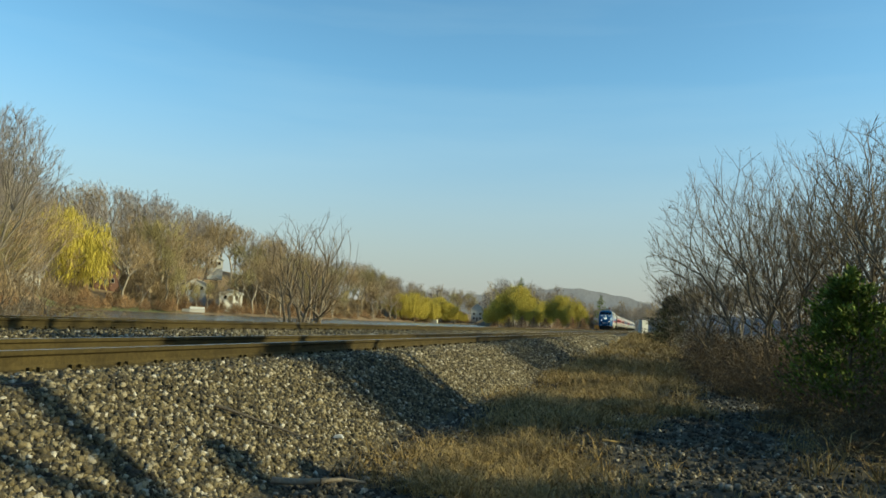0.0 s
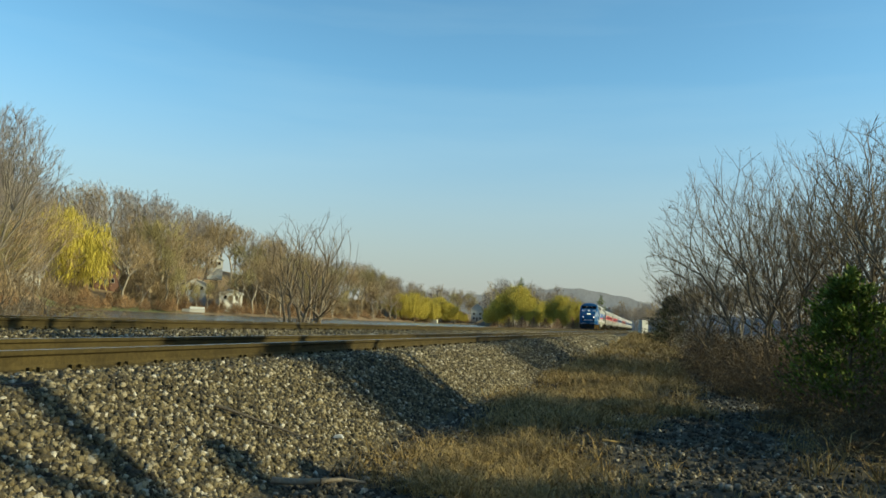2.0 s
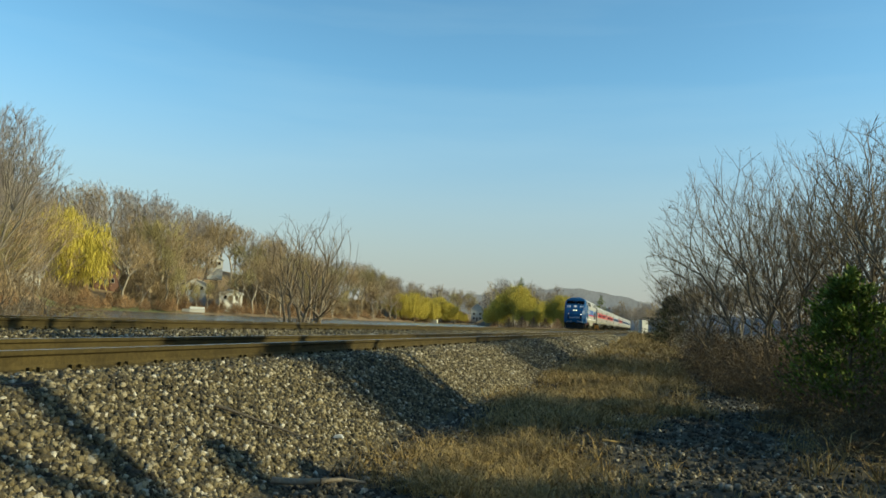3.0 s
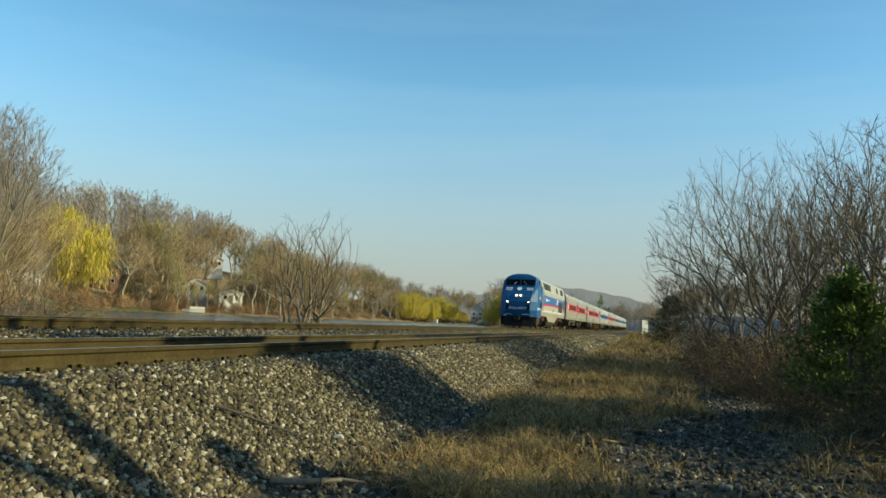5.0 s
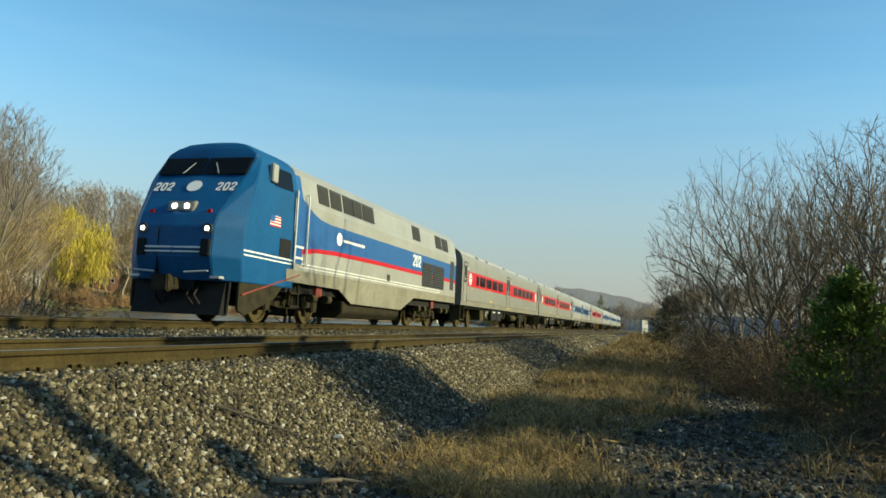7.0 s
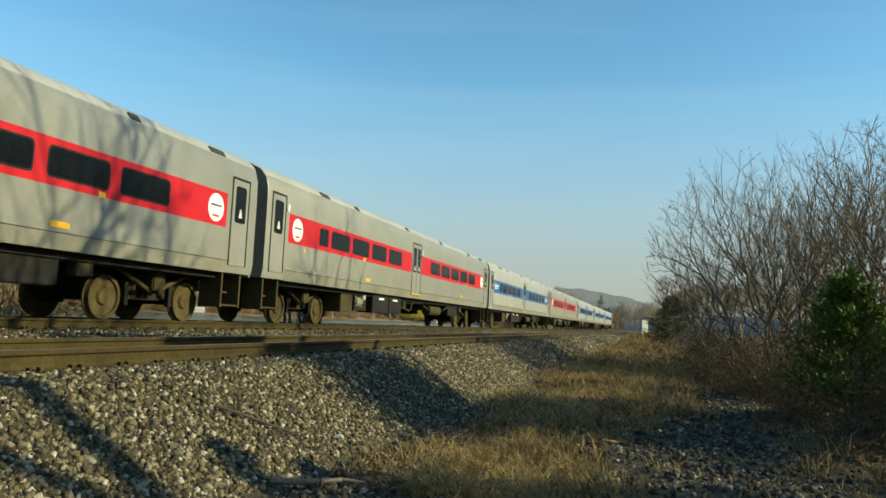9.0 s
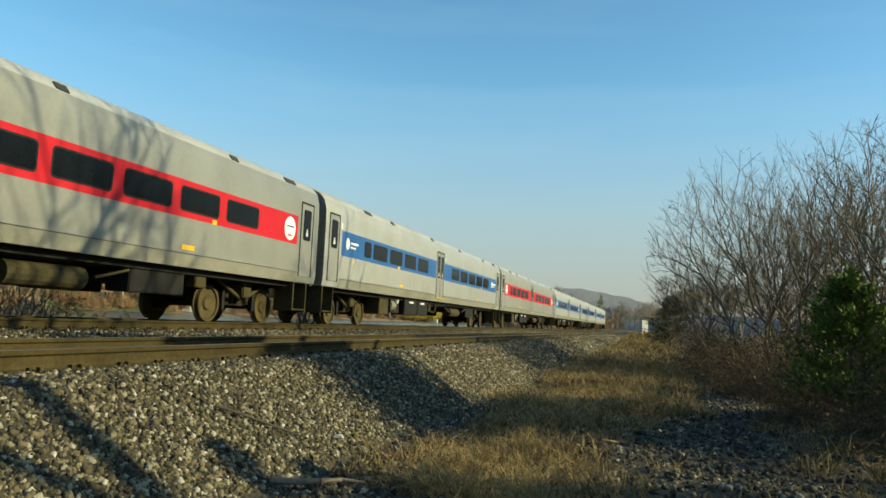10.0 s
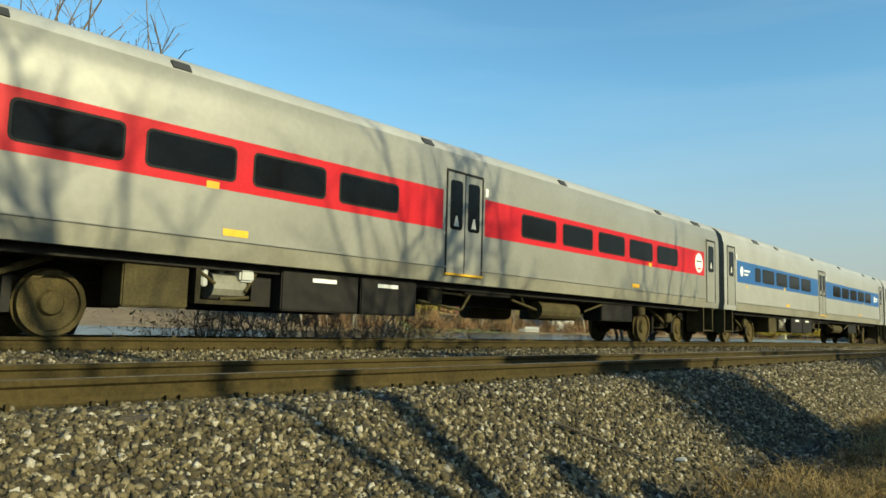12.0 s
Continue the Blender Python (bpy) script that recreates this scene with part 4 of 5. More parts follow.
def joined(*pairs):
    vs, fs, n = [], [], 0
    for v, f in pairs:
        vs.append(v)
        fs.append(f + n)
        n += len(v)
    return np.concatenate(vs), np.concatenate(fs)


def skeleton_of(seed, height, stems, levels, kids, spread, lean=0.15, ratio=0.62, droop=0.0, base_r=0.02, wander=0.22, stem_gap=0.25, crown_from=0.35):
    """Branches of a bare tree, grown by forking: rows of start, end, radii and level."""
    rng = random.Random(seed)
    rows = []

    def grow(p, d, length, r, level):
        n = 5 if level == 0 else (4 if level < 3 else 2)
        nodes = []
        for k in range(n):
            d = (d + Vector((rng.gauss(0, wander), rng.gauss(0, wander), rng.gauss(0, wander * 0.6) + (0.06 - droop * level))) * (0.5 if level == 0 else 1.0)).normalized()
            q = p + d * (length / n)
            r1 = r * (0.86 if level < 2 else 0.78)
            rows.append((*p, *q, r, r1, level))
            p, r = q, r1
            nodes.append((Vector(p), Vector(d), r, (k + 1) / n))
        if level >= levels:
            return
        for k in range(kids[level]):
            at = rng.uniform(crown_from if level == 0 else 0.25, 1.0)
            q, dd, rr, _ = nodes[min(n - 1, int(at * n))]
            a = dd.orthogonal().normalized()
            a.rotate(Matrix.Rotation(rng.uniform(0, 6.28), 3, dd))
            out = (dd + a * rng.uniform(0.5, 1.1) * spread).normalized()
            grow(q, out, length * ratio * rng.uniform(0.6, 1.1), rr * rng.uniform(0.5, 0.72), level + 1)

    for k in range(stems):
        a = 6.28 * (k + rng.random() * 0.6) / stems
        tilt = lean * (1 if stems > 1 else 0.3) * rng.uniform(0.5, 1.4)
        base = Vector((math.cos(a), math.sin(a), 0)) * (stem_gap if stems > 1 else 0)
        grow(base - Vector((0, 0, 0.15)), Vector((math.cos(a) * tilt, math.sin(a) * tilt, 1)).normalized(), height * rng.uniform(0.45, 0.6), height * base_r / stems ** 0.4, 0)
    return np.array(rows)


def grown(seed, points, trunk, alpha, r_tip, power=0.46):
    """A branching frame that reaches every point: each joins the frame where the way is short and leads well to the root. Rows of start, end, two radii, tips borne."""
    order = np.argsort(np.linalg.norm(points - trunk[0], axis=1))
    pts = np.concatenate([trunk, points[order]])
    k, n = len(trunk), len(pts)
    up, path = np.zeros(n, int), np.zeros(n)
    for i in range(1, k):
        up[i], path[i] = i - 1, path[i - 1] + np.linalg.norm(pts[i] - pts[i - 1])
    for i in range(k, n):
        d = np.linalg.norm(pts[:i] - pts[i], axis=1)
        j = int(np.argmin(d + alpha * path[:i] + np.where(pts[:i, 2] > pts[i, 2], 0.35 * d, 0.0)))
        up[i], path[i] = j, path[j] + d[j]
    for _ in range(3):
        total, kids = np.zeros((n, 3)), np.zeros(n)
        np.add.at(total, up[1:], pts[1:])
        np.add.at(kids, up[1:], 1)
        inner = (kids > 0) & (np.arange(n) > 0)
        mean = total[inner] / kids[inner][:, None]
        pts = pts.copy()
        pts[inner] = 0.4 * pts[inner] + 0.3 * pts[up[inner]] + 0.3 * mean
    tips = np.ones(n)
    for i in range(n - 1, 0, -1):
        tips[up[i]] += tips[i]
    r = r_tip * tips ** power
    i = np.arange(1, n)
    return np.concatenate([pts[up[i]], pts[i], np.minimum(r[up[i]], r[i] * 1.35)[:, None], r[i][:, None], tips[i][:, None]], 1)


def crown_points(rng, n, height, width, low, lumps, hollow):
    """Points in a rounded crown: a few overlapping lumps in an upright oval, thicker towards the outside."""
    a, c = rng.uniform(0, 6.283, lumps), rng.uniform(-0.55, 0.9, lumps)
    out = np.sqrt(1 - c * c) * rng.uniform(0.45, 0.75, lumps)
    hub = np.stack([np.cos(a) * out, np.sin(a) * out, c * 0.62], -1)
    v = rng.normal(size=(n, 3))
    v *= (rng.random((n, 1)) ** hollow) / np.linalg.norm(v, axis=1, keepdims=True)
    p = hub[rng.integers(0, lumps, n)] + v * rng.uniform(0.36, 0.5, (n, 1))
    mid, half = (1 + low) / 2 * height, (1 - low) / 2 * height
    return p * [width / 2, width / 2, half] + [0, 0, mid]


def leafless(name, seed, height, points, stems, bark, twig, label, r_tip=0.006, alpha=0.45, extra=0, extra_len=0.5, extra_w=0.02, power=0.46, rise=0.15, spray=0.38):
    """A bare tree: trunk and limbs in one part, fine twigs in another."""
    rng = np.random.default_rng(seed + 500)
    frames = [grown(seed, pts, trunk, alpha, r_tip, power) for pts, trunk in zip(points, stems)]
    rows = np.concatenate(frames)
    tree = tagged(new(name), label, "tree")
    for one in frames:
        part("trunk", big_mesh("trunk", *tubes(one[one[:, 8] > 14][:, :8], 6), bark, smooth=True), None, tree, "grey-brown trunk and limbs")
    pieces = [tubes(rows[rows[:, 8] <= 14][:, :8], 3)]
    if extra:
        ends = rows[rows[:, 8] < 6]
        pick = ends[rng.integers(0, len(ends), extra)]
        way = pick[:, 3:6] - pick[:, 0:3]
        at = pick[:, 0:3] + way * rng.uniform(0.2, 1.0, (extra, 1))
        way = way / (np.linalg.norm(way, axis=1, keepdims=True) + 1e-6) + rng.normal(0, spray, (extra, 3)) + [0, 0, rise]
        pieces.append(slivers(at, way, extra_len, extra_w, rng))
    part("crown", big_mesh("crown", *joined(*pieces), twig), None, tree, "bare twigs")
    return tree


def stem_line(rng, base, top, wander, n=6):
    t = np.linspace(0, 1, n)[:, None]
    line = np.asarray(base, float) + (np.asarray(top, float) - base) * t
    line[1:] += rng.normal(0, wander, (n - 1, 3)) * [1, 1, 0.3]
    return line


def wood_tree(name, seed, height, width, bark, twig, label, n=420, low=0.28, lumps=7, hollow=0.5, extra=3000, extra_len=1.0, extra_w=0.045, r_tip=0.019, alpha=0.62):
    """A grown tree with one trunk and a rounded crown."""
    rng = np.random.default_rng(seed)
    pts = crown_points(rng, n, height, width, low, lumps, hollow)
    trunk = stem_line(rng, (0, 0, -0.4), (rng.normal(0, 0.04) * height, rng.normal(0, 0.04) * height, height * (low + 0.25)), height * 0.012)
    return leafless(name, seed, height, [pts], [trunk], bark, twig, label, r_tip, alpha, extra, extra_len, extra_w, 0.42)


def fan_tree(name, seed, height, width, bark, twig, label, stems=5, n=500, low=0.12, gap=0.3, r_tip=0.004, alpha=0.7, extra=3000, extra_len=0.3, extra_w=0.006, power=0.42, lift=0.75):
    """Several stems from one root, spreading like a fan into a dome of fine branches."""
    rng = np.random.default_rng(seed)
    points, lines = [], []
    for k in range(stems):
        a = 6.283 * (k + rng.random() * 0.7) / stems
        tilt = rng.uniform(0.15, 1.0)
        way = np.array([math.cos(a) * tilt * width * 0.36, math.sin(a) * tilt * width * 0.36, height * (0.62 - 0.2 * tilt)])
        base = np.array([math.cos(a) * gap, math.sin(a) * gap, -0.2])
        lines.append(stem_line(rng, base, base + way * 0.7, height * 0.014, 7))
        v = rng.normal(size=(n, 3))
        v *= rng.random((n, 1)) ** 0.45 / np.linalg.norm(v, axis=1, keepdims=True)
        p = base + way * 1.08 + v * [width * 0.27, width * 0.27, height * 0.36]
        rr = np.sqrt((p[:, 0] / (width * 0.5)) ** 2 + (p[:, 1] / (width * 0.5)) ** 2 + (np.maximum(p[:, 2] - height * 0.42, 0) / (height * 0.58)) ** 2)
        p = np.where(rr[:, None] > 1, p * [1, 1, lift] / rr[:, None] + [0, 0, height * (1 - lift) * 0.45], p)
        points.append(p[p[:, 2] > low * height])
    return leafless(name, seed, height, points, lines, bark, twig, label, r_tip, alpha, extra, extra_len, extra_w, power, 0.12, 0.6)


def willow(seed, height, label):
    rng = np.random.default_rng(seed)
    rows = skeleton_of(seed, height, 1, 2, (9, 6), 1.1, crown_from=0.4, ratio=0.7)
    rows[:, :8] *= height * 0.98 / np.quantile(rows[:, 5], 0.999)
    tree = tagged(new("willow_tree"), label, "tree", "willow trees by the lake")
    v, f = tubes(rows[:, :8], 5)
    part("trunk", big_mesh("trunk", v, f, M_BARK, smooth=True), None, tree)
    n, m = 2600, 30
    a, c = rng.uniform(0, 6.283, m), rng.uniform(0.0, 1.0, m)
    out = np.sqrt(1 - c * c) * rng.uniform(0.35, 1.0, m)
    hub = np.stack([np.cos(a) * out * 0.40, np.sin(a) * out * 0.40, 0.5 + 0.46 * c * rng.uniform(0.75, 1.0, m)], -1)
    start = (hub[rng.integers(0, m, n)] + rng.normal(0, 1, (n, 3)) * [0.055, 0.055, 0.04]) * height
    pts, ways = [], []
    for p in start:
        ln = max(0.6, min(p[2] - height * rng.uniform(0.12, 0.34), height * rng.uniform(0.2, 0.5)))
        k = int(6 + ln * 1.6)
        t = np.linspace(0, 1, k)[:, None]
        sway = rng.normal(0, 0.03, (1, 3)) * [1, 1, 0] * height
        pts.append(p + sway * t + np.array([[0, 0, -1.0]]) * ln * t + rng.normal(0, 0.008 * height, (k, 3)))
        ways.append(np.array([[0, 0, -1.0]]) + rng.normal(0, 0.22, (k, 3)))
    v, f = slivers(np.concatenate(pts), np.concatenate(ways), height * 0.07, height * 0.0042, rng)
    part("crown", big_mesh("crown", v, f, M_WILLOW), None, tree, "yellow-green hanging strands")
    return tree


def cedar(seed, height, width, material, label):
    rng = np.random.default_rng(seed)
    tree = tagged(new("cedar_tree"), label, "conifer", "cedars beside the path")
    pts, ways, rows = [], [], [(0, 0, -0.1, 0, 0, height * 0.9, height * 0.02, 0.005)]
    for k in range(110):
        h = height * (0.06 + 0.92 * rng.random() ** 1.2)
        a = rng.uniform(0, 6.283)
        reach = width * 0.5 * (1 - (h / height) ** 1.5) * rng.uniform(0.55, 1.15) + 0.06
        rise = rng.uniform(0.25, 0.7) * reach
        tip = np.array([math.cos(a) * reach, math.sin(a) * reach, h + rise])
        root = np.array([0, 0, h])
        rows.append((*root, *tip, 0.012, 0.003))
        m = 120
        t = rng.uniform(0.25, 1.05, (m, 1))
        pts.append(root + (tip - root) * t + rng.normal(0, 0.055 * (0.5 + reach), (m, 3)))
        ways.append((tip - root) / (reach + 0.1) + rng.normal(0, 0.6, (m, 3)) + [0, 0, 0.5])
    v, f = tubes(rows, 5)
    part("trunk", big_mesh("trunk", v, f, M_BARK), None, tree)
    v, f = slivers(np.concatenate(pts), np.concatenate(ways), 0.12, 0.034, rng)
    part("crown", big_mesh("crown", v, f, material), None, tree, "dense scale-leaf sprays")
    return tree


def bramble(seed, height, width, material, label, stems=150):
    rng = np.random.default_rng(seed)
    bush = tagged(new("bramble_bush"), label, "bush", "brush along the path")
    rows = []
    for _ in range(stems):
        p = np.array([rng.normal(0, width * 0.25), rng.normal(0, width * 0.25), -0.1])
        d = np.array([rng.normal(0, 0.5), rng.normal(0, 0.5), 1.0])
        n, ln = 6, height * rng.uniform(0.6, 1.4)
        bend = rng.normal(0, 0.28, 3) - [0, 0, 0.16]
        r = rng.uniform(0.003, 0.008)
        for k in range(n):
            d = d / np.linalg.norm(d)
            q = p + d * ln / n
            rows.append((*p, *q, r, r * 0.85))
            if k > 1 and rng.random() < 0.7:
                e = d + rng.normal(0, 0.8, 3)
                rows.append((*q, *(q + e / np.linalg.norm(e) * ln * 0.22), r * 0.6, r * 0.3))
            p, r, d = q, r * 0.85, d + bend
    rows = np.array(rows)
    pick = rows[rng.integers(0, len(rows), stems * 9)]
    at = pick[:, 3:6] + rng.normal(0, 0.03, (len(pick), 3))
    part("stem_tangle", big_mesh("stem_tangle", *tubes(rows, 3), material), None, bush, "tangled dry stems")
    part("dead_leaves", big_mesh("dead_leaves", *slivers(at, rng.normal(0, 1, (len(at), 3)), 0.09, 0.03, rng), material), None, bush, "curled brown leaves")
    return bush


def at_bearing(deg, r):
    """A place r metres off, deg to the left of the track."""
    return -r * math.sin(radians(deg)), r * math.cos(radians(deg))


def stand(tree, x, y, turn, scale=1.0, sink=0.0):
    m = pose(x, y, float(land(x, y)) - sink, 0, 0, turn)
    tree.matrix_basis = m
    tree.scale = (scale,) * 3
    return tree


def again(tree, x, y, turn, scale=1.0, tall=1.0):
    c = copy_thing(tree, pose(x, y, float(land(x, y)), 0, 0, turn))
    c.scale = (scale, scale, scale * tall)
    return c


# thicket of bare trees beside the path
rng_t = random.Random(5)
THICKET = "bare many-stemmed tree in the trackside thicket"
thick = [fan_tree("bare_tree", 11, 8.2, 8.6, M_BARK, M_TWIG, THICKET, stems=7, n=420, r_tip=0.0045, alpha=0.5, extra=8000, extra_len=0.42, extra_w=0.009, gap=0.5),
         fan_tree("bare_tree", 12, 7.4, 6.6, M_BARK, M_TWIG, THICKET, stems=5, n=330, r_tip=0.005, extra=4500, extra_len=0.3, extra_w=0.009, alpha=0.45, gap=0.4),
         fan_tree("bare_tree", 13, 5.6, 6.0, M_BARK, M_TWIG, THICKET, stems=6, n=300, r_tip=0.0042, alpha=0.5, extra=5000, extra_len=0.3, extra_w=0.009, gap=0.5)]
for t in thick:
    tagged(t, group="trees of the thicket")
spots = [(4.0, 25.5, 1.0), (6.3, 21.8, 1.04), (2.7, 28.5, 0.95), (8.2, 27.5, 1.1), (5.6, 34.0, 1.1)]
for i, (x, y, k) in enumerate(spots):
    if i < 3:
        stand(thick[i], x, y, 40 * i, k)
    else:
        again(thick[i % 3], x, y, rng_t.uniform(0, 360), k)
# tall trees beyond the path, whose shadows fall on the ballast and the train
tall_rng = np.random.default_rng(77)
tall = leafless("tall_tree", 77, 14.0, [crown_points(tall_rng, 210, 14.0, 7.5, 0.42, 6, 0.5)], [stem_line(tall_rng, (0, 0, -0.3), (0.3, 0.2, 9.5), 0.12)],
                M_BARK, M_TWIG, "tall bare tree behind the thicket", 0.011, 0.4, 700, 0.6, 0.012, 0.5)
tagged(tall, group="tall trees behind the thicket")
stand(tall, 10.4, 10.6, 0, 1.05)
for x, y, turn, k in ((11.2, 5.1, 110, 1.02), (12.0, -0.8, 60, 1.0), (10.8, 21.6, 190, 1.0), (11.8, 12.0, 250, 1.1)):
    again(tall, x, y, turn, k)
# cedars added out of view, only to shade the bank, grass and path
shade = cedar(14, 5.0, 2.8, M_CEDAR, "out-of-view cedar added to cast shade")
stand(shade, 5.0, 9.6, 0, 1.3)
for x, y, turn, k in ((5.5, 10.6, 100, 1.36), (6.0, 11.3, 10, 1.34), (5.9, 16.2, 240, 0.66), (6.4, 17.4, 300, 0.68),
                      (4.6, 6.3, 200, 0.66), (4.4, 5.6, 80, 0.72), (4.5, 4.7, 130, 0.6), (4.2, 3.9, 20, 0.58), (4.0, 3.0, 270, 0.62)):
    again(shade, x, y, turn, k)

# two cedars, dry brush
stand(cedar(3, 2.35, 1.95, M_CEDAR, "young green cedar among dry brush"), 3.0, 13.2, 20)
stand(cedar(4, 3.5, 2.5, M_CEDAR_BROWN, "small bronze-green cedar at the path's bend"), 1.05, 52.0, 80).scale = (1.4, 1.4, 1.0)
brush = [bramble(k, 1.5, 1.7, M_BRUSH, "tangled dead brush beside the path") for k in range(3)]
bspots = [(2.6, 15.8, 1.0), (3.0, 17.5, 1.15), (2.1, 19.5, 0.95), (3.4, 11.5, 0.9), (3.9, 13.6, 1.0), (2.5, 22.5, 1.1), (1.9, 26.0, 1.0), (3.4, 25.0, 1.2), (4.3, 17.0, 1.2), (1.9, 31.0, 1.1), (3.0, 30.0, 1.2),
          (2.3, 36.0, 1.1), (3.4, 37.0, 1.2), (2.9, 43.0, 1.2), (3.2, 9.2, 0.75), (2.6, 10.6, 0.6), (4.6, 10.0, 1.1), (5.2, 13.5, 1.2), (2.9, 7.6, 0.6), (4.0, 7.5, 0.9), (2.1, 13.0, 0.55), (1.75, 17.0, 0.6), (1.5, 22.0, 0.6),
          (3.4, 48, 1.3), (3.2, 56, 1.3), (4.2, 20.5, 1.3), (5.6, 17.5, 1.3), (4.8, 23.5, 1.4), (6.5, 21.5, 1.2), (7.6, 24.5, 1.3), (6.2, 26.5, 1.3), (5.4, 28.5, 1.2), (6.6, 35.0, 1.2),
          (4.6, 32.0, 1.2), (8.4, 34.0, 1.3), (5.0, 39.0, 1.1), (7.0, 18.5, 1.3)]
for i, (x, y, s) in enumerate(bspots):
    if i < 3:
        stand(brush[i], x, y, 50 * i, s)
    else:
        again(brush[i % 3], x, y, rng_t.uniform(0, 360), s, rng_t.uniform(0.8, 1.2))

# trees on the bank between the railway and the lake
bank = fan_tree("bank_tree", 31, 6.9, 6.2, M_BARK, M_TWIG, "bare forked tree on the lake bank", stems=4, n=120, r_tip=0.0075, extra=800, extra_len=0.5, extra_w=0.01, alpha=0.5, gap=0.35, low=0.2, power=0.5)
tagged(bank, group="trees on the lake bank")
stand(bank, -15.4, 31.8, 10, 0.95)
again(bank, -15.3, 30.2, 120, 0.82)
for x, y, turn, k in ((-15.1, 9.4, 20, 0.33), (-15.3, 10.6, 90, 0.36), (-15.0, 11.7, 140, 0.3), (-15.4, 12.9, 200, 0.35), (-15.1, 14.2, 260, 0.34), (-15.6, 15.6, 300, 0.38)):
    again(bank, x, y, turn, k)
again(bank, -15.8, 6.0, 60, 1.36)
again(bank, -15.9, 4.2, 150, 1.3)
for x, y, s in ((-15.0, 16.2, 1.2), (-15.1, 10.6, 1.25), (-15.2, 13.6, 1.0), (-15.0, 8.6, 1.1), (-15.3, 30.8, 0.9), (-15.2, 19.0, 0.8)):
    again(brush[rng_t.randrange(3)], x, y, rng_t.uniform(0, 360), s)

# woods on the far shore
woods = [wood_tree("shore_tree", 50 + k, 17.0, (13, 11, 14.5, 12, 10, 13)[k], M_BARK_PALE, (M_TWIG_TAN, M_TWIG_OLIVE, M_TWIG_GREY)[k % 3],
                   ("tan-twigged bare tree on the far shore", "budding olive tree on the far shore", "grey bare tree on the wooded hill")[k % 3], low=(0.25, 0.2, 0.33)[k % 3]) for k in range(6)]
for w in woods:
    tagged(w, group="woods beyond the lake")
count = 0
for b in np.arange(13.5, 53, 0.62):
    for row, (lo, hi) in enumerate(((4, 16), (18, 45), (48, 80), (85, 120))):
        if row and rng_t.random() < 0.2:
            continue
        bb = b + rng_t.uniform(-0.4, 0.4)
        if row == 0 and (36.5 < bb < 45 and rng_t.random() < 0.6):
            continue
        d = rng_t.uniform(lo, hi)
        if any(abs(bb - hb) < 0.75 and d < hd for hb, hd in ((40.5, 52), (45.0, 20), (33.2, 60), (32.2, 24), (34.2, 30), (13.2, 30), (37.2, 30))):
            continue
        x, y = at_bearing(bb, float(shore(bb)) + d)
        kind = (rng_t.choice((0, 0, 1, 3, 4)) if row < 2 else rng_t.choice((2, 2, 5, 0, 3)))
        s = rng_t.uniform(0.5, 0.85) if row == 0 else rng_t.uniform(0.7, 1.1)
        s *= float(np.interp(bb, [13, 17, 20, 23, 26, 32, 40, 50], [0.9, 1.05, 1.3, 1.3, 1.2, 1.4, 1.5, 1.3]))
        if count < 6:
            kind = count
            stand(woods[kind], x, y, rng_t.uniform(0, 360), s)
        else:
            again(woods[kind], x, y, rng_t.uniform(0, 360), s)
        count += 1
grand = wood_tree("shore_tree", 91, 30.0, 25.0, M_BARK_PALE, M_TWIG_GREY, "tall bare tree on the near point of the far shore", n=2200, low=0.2, lumps=12, extra=12000, extra_len=0.9, extra_w=0.03, r_tip=0.013)
tagged(grand, group="woods beyond the lake")
x, y = at_bearing(47.9, float(shore(47.9)) + 6)
stand(grand, x, y, 30, 1.14)
for b, d, s in ((50.5, 10, 0.95), (46.2, 14, 0.6), (53.5, 6, 0.9), (45.4, 12, 0.45)):
    x, y = at_bearing(b, float(shore(b)) + d)
    again(grand, x, y, 77 * b, s)
# scattered trees down the line
for b, r, s, k in ((12.2, 330, 0.9, 2), (11.3, 345, 1.0, 2), (10.3, 350, 1.05, 5), (9.2, 350, 1.0, 2), (8.2, 360, 1.0, 5), (7.2, 350, 1.1, 2), (6.4, 340, 0.95, 5), (5.8, 330, 0.8, 2), (3.2, 420, 0.7, 5), (2.2, 400, 0.6, 2),
                   (1.4, 300, 0.6, 5), (0.6, 240, 0.6, 2), (-0.2, 200, 0.55, 5), (0.2, 160, 0.4, 0), (-1.2, 170, 0.5, 2), (-2.5, 150, 0.5, 5), (1.0, 260, 0.5, 2), (-4, 120, 0.5, 2), (-6, 130, 0.6, 5)):
    x, y = at_bearing(b, r)
    again(woods[k], x, y, rng_t.uniform(0, 360), s)
for i in range(26):
    b = 12.8 - i * 0.5
    x, y = at_bearing(b + rng_t.uniform(-0.3, 0.3), rng_t.uniform(380, 470))
    again(woods[rng_t.choice((2, 5, 2, 5, 0))], x, y, rng_t.uniform(0, 360), rng_t.uniform(0.7, 1.1))
for i in range(20):
    b = -1.5 - i * 1.05
    x, y = at_bearing(b + rng_t.uniform(-0.4, 0.4), rng_t.uniform(85, 150))
    again(woods[rng_t.choice((2, 5, 0, 3))], x, y, rng_t.uniform(0, 360), rng_t.uniform(0.35, 0.55))
for b, r, s, k in ((31.6, 226, 0.42, 0), (32.6, 224, 0.5, 3), (33.5, 227, 0.55, 1), (34.2, 225, 0.5, 4), (35.0, 228, 0.6, 0), (33.0, 252, 0.5, 3)):
    x, y = at_bearing(b, r)
    again(woods[k], x, y, rng_t.uniform(0, 360), s)
will = willow(7, 16.0, "yellow-green weeping willow by the water")
x, y = at_bearing(43.3, 222)
stand(will, x, y, 0, 1.12).scale = (1.85, 1.85, 1.66)
